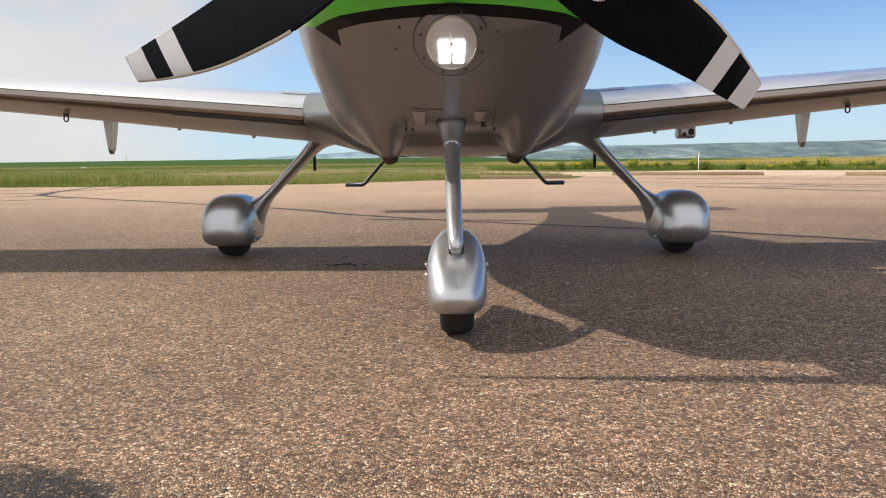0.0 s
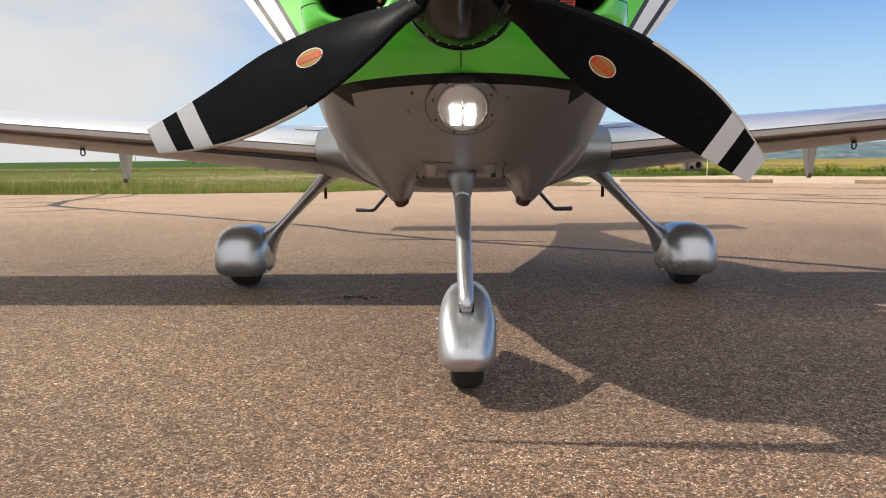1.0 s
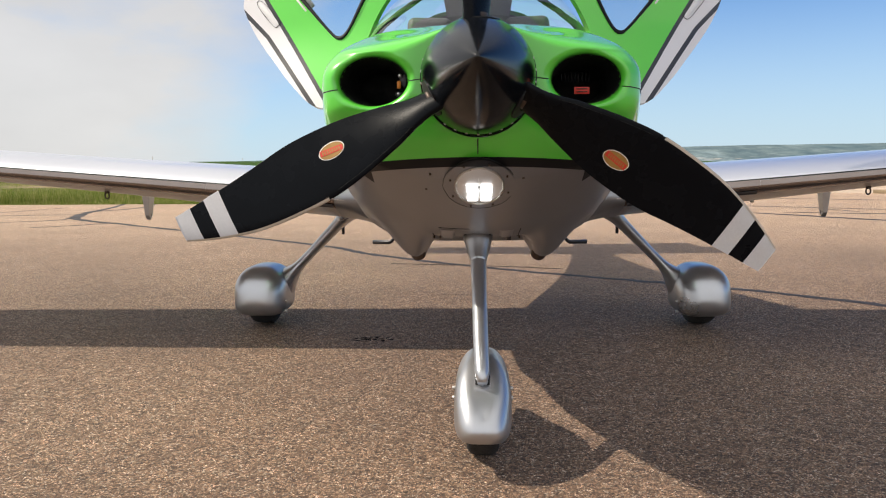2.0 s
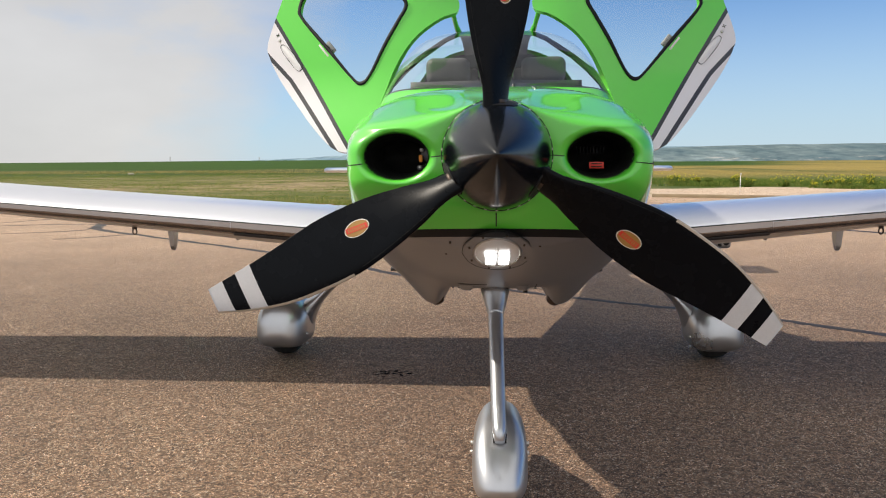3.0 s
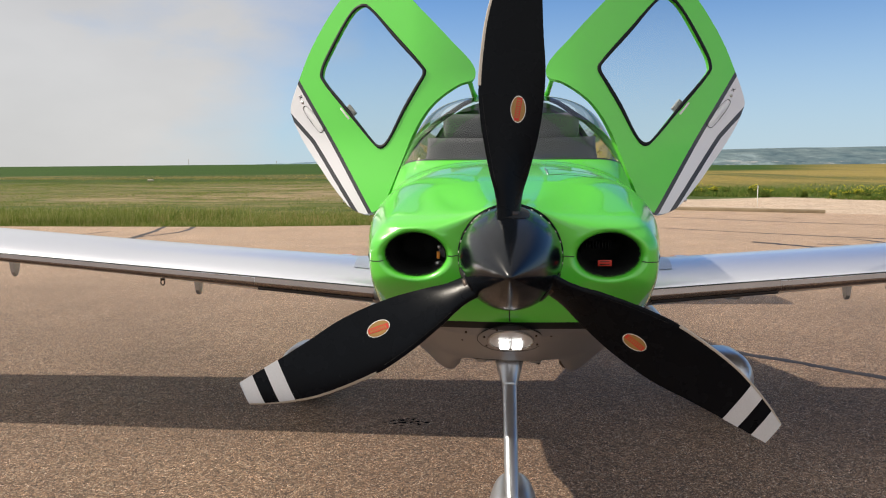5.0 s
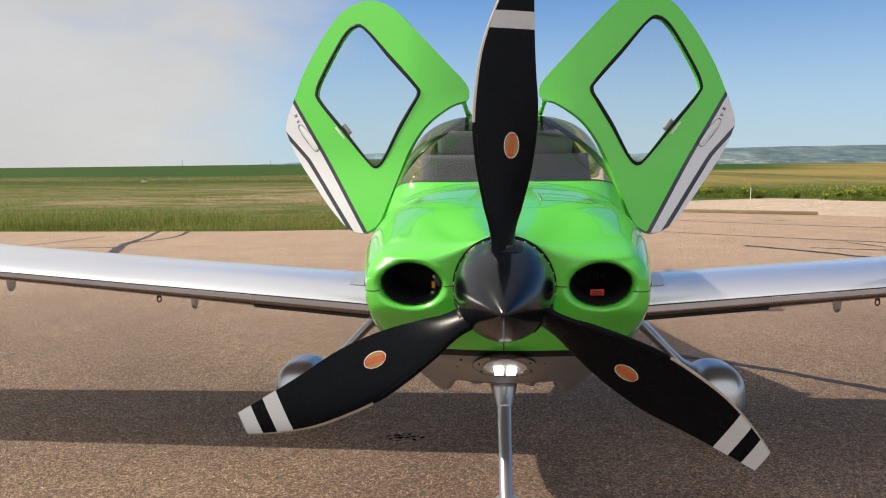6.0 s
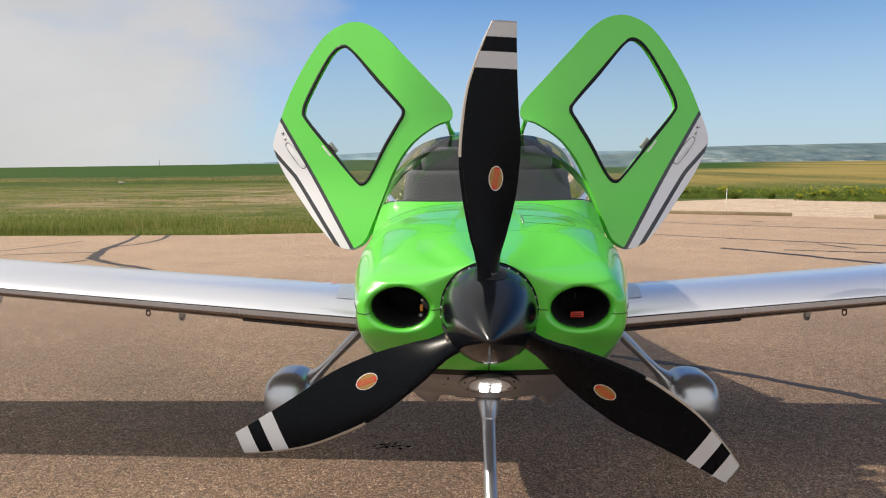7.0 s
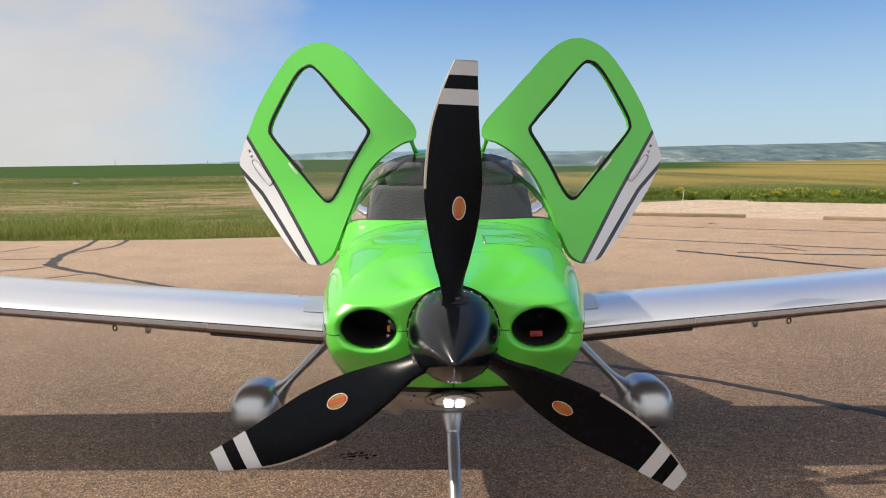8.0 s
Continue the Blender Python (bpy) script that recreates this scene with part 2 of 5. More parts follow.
POWER_DOWN = [(0.09, 2.2), (0.4, 2.38), (0.7, 2.55), (1.0, 3.0), (1.3, 3.6), (1.6, 4.0), (2.0, 3.8), (3.2, 2.6), (7.4, 2.0)]
ZM = 1.25


def section(y, a):
    """The fuselage skin at station y; a is the angle round it from the right side over the top."""
    w, zt, zb = lerp_table(WIDTH, y), lerp_table(TOP, y), lerp_table(BOTTOM, y)
    c, s = math.cos(a), math.sin(a)
    p = lerp_table(POWER_UP, y) if s >= 0 else lerp_table(POWER_DOWN, y)
    # the cabin leans in above the waist
    w -= 0.032 * min(1.0, 1.6 * max(0.0, s)) * smooth01(1.25, 1.75, y) * (1 - smooth01(2.9, 3.4, y))
    x = w * math.copysign(abs(c) ** (2 / p), c)
    z = ZM + (zt - ZM if s >= 0 else zb - ZM) * abs(s) ** (2 / p)
    if s >= 0 and y < 1.0:
        # full cheeks over the two intakes, a hollow between them behind the hub
        k = 1 - smooth01(0.15, 0.95, y)
        drop = (1 - smooth01(0.09, 0.80, y)) * smooth01(0.10, 0.30, abs(x))
        z -= 0.062 * drop * abs(s)
        z += k * (0.022 * math.exp(-((abs(x) - 0.34) / 0.15) ** 2) - 0.020 * math.exp(-(x / 0.22) ** 2)) * abs(s)
    if s < 0 and 0.6 < y < 1.36:
        k = smooth01(0.62, 1.15, y)
        d = abs(x) - 0.292
        z -= k * 0.112 * (math.exp(-abs(d / 0.064) ** 3) if d < 0 else math.exp(-(d / 0.105) ** 2))
    # the nose points a touch to the east
    return Vector((x + 0.011 * (1 - smooth01(0.2, 1.9, y)), y, z))


def skin(y0, y1, a0, a1, ny, na, flip=False, bm=None, out=0.0):
    """A patch of the skin; a0 and a1 are functions of y."""
    def fn(u, v):
        y = y0 + (y1 - y0) * u
        a = a0(y) + (a1(y) - a0(y)) * v
        p = section(y, a)
        if out:
            q = Vector((p.x, 0, p.z - ZM))
            p = p + q.normalized() * out
        return p
    return sheet(fn, ny, na, bm=bm, flip=flip)


PI = math.pi
INX, INZ, INA, INB = 0.328, 1.279, 0.110, 0.076


def nose_end(a):
    """Where the rounded nose passes into the straight cowling: farther back over the top."""
    return 0.22 + 0.34 * smooth01(0.50, 0.96, math.sin(a))


def intake_level(p):
    return math.sqrt(((abs(p.x - 0.008) - INX) / INA) ** 2 + ((p.z - INZ) / INB) ** 2)


def nose_point(a, u):
    """The rounded nose, u from 0 at the hub ring to 1 where the straight cowling begins."""
    inner = Vector((0.006 + 0.176 * math.cos(a), 0.07, HUB.z + 0.176 * math.sin(a)))
    t = math.sin(PI / 2 * u)
    deep = nose_end(a) - 0.078
    blunt = 2.7 - 1.15 * smooth01(0.52, 0.94, math.sin(a))
    full = 1 - max(0.0, 1 - t ** blunt) ** (1 / blunt)
    low = smooth01(0.15, 0.6, -math.sin(a))
    y = 0.078 + deep * (full * (1 - low) + t ** 1.35 * low)
    # over the top the section grows with the station, so that the shoulder runs on smoothly
    over = smooth01(0.05, 0.5, math.sin(a))
    p = inner.lerp(section(max(0.09, nose_end(a) + (y - nose_end(a)) * over), a), t)
    p.y = y
    up = max(0, math.sin(a)) * math.exp(-(p.x / 0.16) ** 2)
    p.y -= 0.01 * up
    e = intake_level(p)
    if e < 1.26:
        # the lip rolls in
        k = max(0.0, (1.26 - e) / 0.30)
        p.y += 0.045 * (1 - math.sqrt(max(0.0, 1 - min(1.0, k) ** 2)))
    return p


def nose(a0, a1, na):
    """The blunt nose with the intake mouths drawn inwards."""
    bm = sheet(lambda u, v: nose_point(a0 + (a1 - a0) * v, u), 130, na)
    dead = [f for f in bm.faces if intake_level(f.calc_center_median()) < 0.965]
    bmesh.ops.delete(bm, geom=dead, context="FACES")
    return bm


def livery(name):
    """Paint of the body: green above a black stripe, metallic silver below."""
    m = bpy.data.materials.new(name)
    m.use_nodes = True
    nt = m.node_tree
    n, l = nt.nodes, nt.links
    b = n["Principled BSDF"]
    co = n.new("ShaderNodeTexCoord")
    sep = n.new("ShaderNodeSeparateXYZ")
    l.new(co.outputs["Object"], sep.inputs[0])
    def math_node(op, a, c=None, d=None):
        k = n.new("ShaderNodeMath"); k.operation = op
        for i, v in enumerate((a, c, d)):
            if v is None:
                continue
            if isinstance(v, (int, float)):
                k.inputs[i].default_value = v
            else:
                l.new(v, k.inputs[i])
        return k.outputs[0]
    ax = math_node("ABSOLUTE", sep.outputs[0])
    sag = math_node("MULTIPLY", math_node("MULTIPLY", ax, ax), -0.12)
    # at the sides the edge of the green climbs
    climb = math_node("MULTIPLY", math_node("MAXIMUM", math_node("SUBTRACT", ax, 0.44), 0.0), 0.5)
    level = math_node("SUBTRACT", sep.outputs[2], math_node("ADD", sag, climb))
    green = math_node("GREATER_THAN", level, STRIPE_TOP)
    # the stripe is deeper between two teeth under the nose
    outside = math_node("GREATER_THAN", ax, 0.355)
    depth = STRIPE_TOP - 0.030
    tooth = math_node("MULTIPLY", outside, math_node("MINIMUM", math_node("MULTIPLY", math_node("SUBTRACT", ax, 0.405), 0.78), 0.03))
    dark = math_node("GREATER_THAN", level, math_node("ADD", depth, tooth))
    noise_t = n.new("ShaderNodeTexNoise")
    noise_t.inputs["Scale"].default_value = 700
    l.new(co.outputs["Object"], noise_t.inputs["Vector"])
    flake = n.new("ShaderNodeMix"); flake.data_type = "RGBA"
    l.new(noise_t.outputs["Fac"], flake.inputs[0])
    flake.inputs["A"].default_value, flake.inputs["B"].default_value = (0.25, 0.26, 0.28, 1), (0.35, 0.36, 0.385, 1)
    c1 = n.new("ShaderNodeMix"); c1.data_type = "RGBA"
    l.new(dark, c1.inputs[0]); l.new(flake.outputs["Result"], c1.inputs["A"])
    c1.inputs["B"].default_value = (0.012, 0.012, 0.014, 1)
    c2 = n.new("ShaderNodeMix"); c2.data_type = "RGBA"
    l.new(green, c2.inputs[0]); l.new(c1.outputs["Result"], c2.inputs["A"])
    c2.inputs["B"].default_value = (0.105, 0.62, 0.048, 1)
    l.new(c2.outputs["Result"], b.inputs["Base Color"])
    metal = math_node("MULTIPLY", math_node("SUBTRACT", 1.0, dark), 0.7)
    l.new(metal, b.inputs["Metallic"])
    l.new(math_node("SUBTRACT", 0.40, math_node("MULTIPLY", green, 0.10)), b.inputs["Roughness"])
    stripe = math_node("SUBTRACT", dark, green)
    l.new(math_node("SUBTRACT", math_node("MULTIPLY_ADD", green, 0.72, 0.18), math_node("MULTIPLY", stripe, 0.14)), b.inputs["Coat Weight"])
    l.new(math_node("SUBTRACT", 0.5, math_node("MULTIPLY", stripe, 0.38)), b.inputs["Specular IOR Level"])
    b.inputs["Coat Roughness"].default_value = 0.05
    return m


STRIPE_TOP = 1.045
BODY = livery("body_livery")

# cowling
bm = nose(0, PI, 240)
sheet(lambda u, v: section(nose_end(PI * v) + (1.26 - nose_end(PI * v)) * u, PI * v), 60, 240, bm=bm)
bmesh.ops.remove_doubles(bm, verts=bm.verts, dist=0.0006)
part("upper_cowling", bm, BODY, airplane, "glossy green upper engine cowling")
bm = nose(PI, 2 * PI, 240)
sheet(lambda u, v: section(0.22 + 1.04 * u, PI + PI * v), 60, 240, bm=bm)
bmesh.ops.remove_doubles(bm, verts=bm.verts, dist=0.0006)
part("lower_cowling", bm, BODY, airplane, "lower engine cowling, green over silver with a black stripe")
# parting line of the cowling
for s in (0, PI):
    part("cowling_seam", skin(0.222, 1.26, lambda y: s - 0.004, lambda y: s + 0.004, 40, 1, out=0.0012), SEAM, airplane)
part("cowling_seam", sheet(lambda u, v: section(1.26 + 0.005 * v, PI * 2 * u), 120, 1), SEAM, airplane)

for a in (0, PI):
    run = [nose_point(a, k / 60) for k in range(61)]
    for side in (lambda p: abs(p.x) < INX, lambda p: abs(p.x) > INX):
        pts = [p - Vector((0, 0.0004, 0)) for p in run if side(p) and intake_level(p) > 1.02]
        if len(pts) > 2:
            part("cowling_seam", tube(pts, 0.0016, 6), SEAM, airplane)

# intake ducts, dark inside, with the engine's parts in them
for s in (-1, 1):
    def duct(u, v, s=s):
        k = 0.968 - 0.22 * smooth01(0.0, 1.0, u) if u < 0.99 else 0.0
        return Vector((0.008 + s * INX + INA * k * math.cos(2 * PI * v), 0.099 + 0.040 * (math.cos(2 * PI * v) * s + 1) / 2 + 0.28 * u, INZ + INB * k * math.sin(2 * PI * v)))
    d = part("intake_duct", sheet(duct, 24, 48, loop_v=True), DARK, airplane, "black intake duct")
    if s > 0:
        part("warning_label", box(bmesh.new(), pose(0.326, 0.155, 1.247, 4, 0, 2), 0.047, 0.003, 0.021, 0.0006), RED, d, "small red warning label")
        for i in range(2):
            part("print_line", box(bmesh.new(), pose(0.326, 0.1528, 1.252 - 0.009 * i, 4, 0, 2), 0.034, 0.001, 0.0035), SEAM, d)
        for i in range(9):
            part("cooling_fin", box(bmesh.new(), pose(0.272 + 0.011 * i, 0.265, 1.298, 0, 0, 0), 0.003, 0.05, 0.026), DARK, d)
    else:
        part("connector", box(bmesh.new(), pose(-0.243, 0.16, 1.272, 0, 0, 8), 0.012, 0.02, 0.024, 0.003), ORANGE, d, "orange plastic connector")
        part("fitting", box(bmesh.new(), pose(-0.240, 0.165, 1.300, 0, 0, 8), 0.012, 0.02, 0.012, 0.003), STEEL, d)
        part("pulley", tube([(-0.218, 0.165, 1.285), (-0.218, 0.172, 1.285), (-0.218, 0.20, 1.285)], [0.020, 0.024, 0.024], 20), TRIM, d, "grey pulley on the engine")
        part("fitting", tube([(-0.249, 0.155, 1.243), (-0.236, 0.175, 1.243)], 0.008, 10), STEEL, d)


def angle_at(y, z):
    """The angle on the upper skin where it stands z high."""
    k = min(1.0, max(0.0, (z - ZM) / (lerp_table(TOP, y) - ZM)))
    return math.asin(min(1.0, k ** (lerp_table(POWER_UP, y) / 2)))


def angle_out(y, x):
    """The angle on the upper skin at the half width x."""
    return math.acos(min(1.0, (x / lerp_table(WIDTH, y)) ** (lerp_table(POWER_UP, y) / 2)))


def sill(y):
    return 1.604 - 0.14 * smooth01(1.36, 1.95, y)


Y_WS0, Y_WS1, Y_DOOR1 = 1.285, 1.93, 2.92
# the body under the windscreen, below the door sills, and behind the cabin
bm = skin(1.264, Y_WS0, lambda y: 0.0, lambda y: PI, 3, 120)
skin(Y_WS0, Y_WS1, lambda y: 0.0, lambda y: angle_at(y, sill(y)), 26, 30, bm=bm)
skin(Y_WS0, Y_WS1, lambda y: PI - angle_at(y, sill(y)), lambda y: PI, 26, 30, bm=bm)
skin(1.264, 3.4, lambda y: PI, lambda y: 2 * PI, 50, 120, bm=bm)
skin(Y_DOOR1, 3.4, lambda y: 0.0, lambda y: PI, 12, 120, bm=bm)
part("fuselage", bm, BODY, airplane, "green fuselage with a silver belly")
bm = skin(3.4, 7.4, lambda y: 0.0, lambda y: 2 * PI, 40, 96)
part("tail_cone", bm, BODY, airplane)
bm = skin(Y_WS1, Y_DOOR1, lambda y: angle_out(y, 0.215), lambda y: PI - angle_out(y, 0.215), 20, 30)
roof = part("roof", bm, GREEN, airplane, "green cabin roof between the doors")
LINING = material("grey_lining", (0.20, 0.197, 0.20), 0.8, 0, 0, 0.1, 8, 200, 0.1, 500)
part("headliner", skin(Y_WS1 + 0.01, Y_DOOR1, lambda y: angle_out(y, 0.225), lambda y: PI - angle_out(y, 0.225), 20, 30, out=-0.036), LINING, roof)
part("cabin_lining", skin(Y_DOOR1 - 0.02, 3.36, lambda y: -0.35, lambda y: PI + 0.35, 12, 80, out=-0.03), TRIM, airplane)
so = roof.modifiers.new("thick", "SOLIDIFY"); so.thickness = 0.03
roof.modifiers.new("edges", "EDGE_SPLIT").split_angle = radians(45)
for s in (1, -1):
    f = (lambda a: a) if s > 0 else (lambda a: PI - a)
    # the pillar stands back inside the edge of the windscreen
    run = [(0.200, 1.985, 1.950), (0.272, 1.965, 1.915), (0.335, 1.95, 1.868), (0.416, 1.94, 1.808), (0.49, 1.92, 1.735), (0.55, 1.89, 1.652), (0.585, 1.86, 1.585), (0.60, 1.85, 1.42)]
    # black stands for the seal and for shade painted over the green pillar
    pl = part("door_pillar", tube([(s * x, y, z) for x, y, z in run], [0.014, 0.014, 0.015, 0.015, 0.016, 0.017, 0.018, 0.02], 12), SEALSHADE, airplane, "slim door pillar, black for its seal and shade")
    part("pillar_cover", tube([(s * (x + 0.008), y + 0.02, z) for x, y, z in run[3:]], [0.012, 0.014, 0.016, 0.018, 0.02], 10), GREEN, pl, "green painted pillar cover")
    bm = skin(Y_WS1, Y_DOOR1, lambda y: f(0.0), lambda y: f(angle_at(y, 1.36)), 20, 8, flip=s < 0)
    pl = part("door_sill", bm, BODY, airplane)
    so = pl.modifiers.new("thick", "SOLIDIFY"); so.thickness = 0.04
# windscreen with its dark bonded edge
bm = skin(Y_WS0 + 0.002, Y_WS1, lambda y: angle_at(y, sill(y)), lambda y: PI - angle_at(y, sill(y)), 36, 60)
ws = part("windscreen", bm, GLASS, airplane, "clear curved acrylic windscreen")
ws.visible_shadow = False
bm = bmesh.new()
for s in (1, -1):
    f = (lambda a: a) if s > 0 else (lambda a: PI - a)
    skin(Y_WS0 + 0.002, Y_WS1, lambda y: f(angle_at(y, sill(y))), lambda y: f(angle_at(y, sill(y) + 0.008)), 36, 2, bm=bm, out=0.001)
part("seal", bm, BLACKP, ws)
# sky gleam on the glass edge is painted as a white line
part("rear_edge", skin(Y_WS1 - 0.004, Y_WS1 + 0.001, lambda y: angle_at(y, 1.58), lambda y: PI - angle_at(y, 1.58), 2, 80, out=0.001), WHITEP, ws, "white line for the gleam on the windscreen edge")

# cabin inside
def glare(u, v):
    x = -0.56 + 1.12 * u
    y = 1.34 + 0.52 * v + 0.22 * (abs(x) / 0.56) ** 2.4 * (1 - v)
    z = 1.585 - 0.02 * v - 0.03 * (x / 0.56) ** 2 - 0.05 * smooth01(0.93, 1.0, v)
    return Vector((x * (1 - 0.02 * v), y, z))
part("glareshield", sheet(glare, 40, 16), TRIM, airplane, "grey glareshield under the windscreen")
part("instrument_panel", box(bmesh.new(), pose(0, 1.88, 1.36, -12, 0, 0), 1.08, 0.04, 0.40, 0.03), TRIM, airplane)
part("cabin_floor", box(bmesh.new(), pose(0, 2.4, 0.98), 1.1, 1.5, 0.04, 0.01), TRIM, airplane)
part("rear_bulkhead", box(bmesh.new(), pose(0, 3.38, 1.35, 8, 0, 0), 0.92, 0.03, 0.9, 0.02), TRIM, airplane)


def seat(x, y):
    s = part("seat", box(bmesh.new(), pose(x, y - 0.22, 1.17, 6, 0, 0), 0.47, 0.5, 0.14, 0.05, 4), LEATHER, airplane, "charcoal leather seat")
    def back(u, v):
        w = 0.272 * (1 - 0.16 * smooth01(0.5, 1.0, v)) * (1 - 0.1 * (1 - v))
        a = 2 * PI * u
        return Vector((x + w * math.copysign(abs(math.cos(a)) ** 0.5, math.cos(a)), y + 0.17 * v + 0.07 * math.copysign(abs(math.sin(a)) ** 0.6, math.sin(a)) * (1.0 - 0.35 * v), 1.17 + 0.55 * v))
    bm = sheet(back, 32, 16, loop_u=True)
    bm.verts.ensure_lookup_table()
    cap(bm, [bm.verts[i * 17 + 16] for i in range(32)])
    part("backrest", bm, LEATHER, s)
    part("headrest", box(bmesh.new(), pose(x, y + 0.19, 1.79, -8, 0, 0), 0.27, 0.10, 0.17, 0.048, 5), LEATHER, s)


seat(-0.295, 2.45); seat(0.295, 2.45); seat(-0.26, 3.12); seat(0.26, 3.12)

# small fittings on the cowling top: oil door, fuel-drain knob, camlocks
def on_cowl(x, y, out=0.0):
    """The point of the upper cowling over x, y."""
    k = min(range(1, 200), key=lambda i: abs(section(y, PI * i / 200).x - x))
    a = section(y, PI * k / 200)
    return Vector((x, y, a.z + (section(y, PI * (k + 1) / 200).z - a.z) * (x - a.x) / min(-1e-6, section(y, PI * (k + 1) / 200).x - a.x) + out))


rim = [(0.160, 0.70 + 0.15 * k / 8) for k in range(9)] + [(0.16 + 0.16 * k / 8, 0.86) for k in range(1, 8)]
rim += [(0.32 + 0.068 * math.sin(k * PI / 12), 0.78 + 0.08 * math.cos(k * PI / 12)) for k in range(13)]
rim += [(0.32 - 0.16 * k / 8, 0.70) for k in range(1, 9)]
oil = part("oil_door_seam", tube([on_cowl(x, y, 0.0) for x, y in rim], 0.0011, 6, caps=False), SEAM, airplane)
part("oil_door_hinge", tube([on_cowl(0.155, 0.69, 0.0015), on_cowl(0.153, 0.78, 0.0015), on_cowl(0.151, 0.87, 0.0015)], 0.0022, 8), STEEL, oil, "thin steel piano hinge")
for x, h in ((0.028, 0.020), (0.083, 0.024)):
    k = on_cowl(x, 1.2)
    part("knob", tube([k - Vector((0, 0, 0.004)), k + Vector((0, 0, 0.3 * h)), k + Vector((0, 0, 0.4 * h)), k + Vector((0, 0, h))], [0.011, 0.010, 0.008, 0.005], 14), BLACKP, airplane, "small black knob on the cowling")


# ---- open doors ----
def door_y(ax, z):
    y = 1.825 + 0.40 * (ax - 0.5) + 0.17 * (z - 2.1)
    y += 0.55 * max(0.0, 0.55 - ax) ** 1.6 * smooth01(1.60, 2.10, z)
    y -= 0.11 * smooth01(1.80, 1.22, z)
    # the outer face is a little full
    y -= 0.03 * math.exp(-((ax - 0.85) ** 2 + (z - 2.0) ** 2) / 0.35) - 0.012
    return y


DOOR = [(0.781, 1.316), (0.845, 1.321), (0.905, 1.352), (1.015, 1.46), (1.1, 1.559), (1.186, 1.662), (1.256, 1.758), (1.313, 1.865), (1.329, 1.944), (1.266, 2.119), (1.193, 2.282), (1.071, 2.474), (0.955, 2.597), (0.801, 2.648), (0.648, 2.595), (0.482, 2.432), (0.327, 2.266), (0.208, 2.134), (0.199, 2.052), (0.29, 2.017), (0.427, 1.917), (0.528, 1.775), (0.599, 1.602), (0.649, 1.475), (0.699, 1.365)]
PANE = [(0.731, 1.684), (0.786, 1.72), (0.946, 1.9), (1.1, 2.074), (1.12, 2.133), (1.079, 2.233), (0.947, 2.45), (0.862, 2.508), (0.793, 2.469), (0.65, 2.307), (0.504, 2.144), (0.475, 2.09), (0.516, 2.014), (0.592, 1.889), (0.681, 1.725)]


def by_angle(loop, c, n):
    """The loop sampled at even angles about c."""
    pts = [p - c for p in loop]
    out = []
    for i in range(n):
        a = 2 * PI * i / n
        d = Vector((math.cos(a), math.sin(a)))
        best = None
        for p, q in zip(pts, pts[1:] + pts[:1]):
            den = d.x * (q.y - p.y) - d.y * (q.x - p.x)
            if abs(den) < 1e-9:
                continue
            t = (p.x * (q.y - p.y) - p.y * (q.x - p.x)) / den
            s = (p.x * d.y - p.y * d.x) / den
            if t > 0 and -1e-6 <= s <= 1 + 1e-6 and (best is None or t > best):
                best = t
        out.append(c + d * best)
    return out


def door_livery():
    m = bpy.data.materials.new("door_livery")
    m.use_nodes = True
    nt = m.node_tree
    n, l = nt.nodes, nt.links
    b = n["Principled BSDF"]
    co = n.new("ShaderNodeTexCoord")
    sep = n.new("ShaderNodeSeparateXYZ")
    l.new(co.outputs["Object"], sep.inputs[0])
    def mn(op, a, c=None):
        k = n.new("ShaderNodeMath"); k.operation = op
        for i, v in enumerate((a, c)):
            if v is None:
                continue
            if isinstance(v, (int, float)):
                k.inputs[i].default_value = v
            else:
                l.new(v, k.inputs[i])
        return k.outputs[0]
    ax = mn("ABSOLUTE", sep.outputs[0])
    z = sep.outputs[2]
    # distance of a point beyond the upper stripe's edge
    d1 = mn("SUBTRACT", mn("MULTIPLY", mn("SUBTRACT", ax, 0.764), 0.836), mn("MULTIPLY", mn("SUBTRACT", z, 1.321), 0.550))
    black1 = mn("GREATER_THAN", d1, 0.0)
    white = mn("GREATER_THAN", d1, 0.022)
    # second stripe, bent half way
    e1 = mn("SUBTRACT", mn("MULTIPLY", mn("SUBTRACT", ax, 0.851), 0.798), mn("MULTIPLY", mn("SUBTRACT", z, 1.327), 0.603))
    e2 = mn("SUBTRACT", mn("MULTIPLY", mn("SUBTRACT", ax, 1.161), 0.699), mn("MULTIPLY", mn("SUBTRACT", z, 1.737), 0.715))
    e = mn("MINIMUM", e1, e2)
    black2 = mn("MULTIPLY", mn("GREATER_THAN", e, 0.0), mn("LESS_THAN", e, 0.024))
    def mixc(fac, a, c):
        k = n.new("ShaderNodeMix"); k.data_type = "RGBA"
        l.new(fac, k.inputs[0])
        for key, v in (("A", a), ("B", c)):
            if isinstance(v, tuple):
                k.inputs[key].default_value = (*v, 1)
            else:
                l.new(v, k.inputs[key])
        return k.outputs["Result"]
    c = mixc(black1, (0.105, 0.62, 0.048), (0.012, 0.012, 0.016))
    c = mixc(white, c, (0.72, 0.71, 0.75))
    c = mixc(black2, c, (0.012, 0.012, 0.016))
    l.new(c, b.inputs["Base Color"])
    b.inputs["Roughness"].default_value = 0.3
    b.inputs["Coat Weight"].default_value = 0.8
    b.inputs["Coat Roughness"].default_value = 0.06
    return m


DOORPAINT = door_livery()


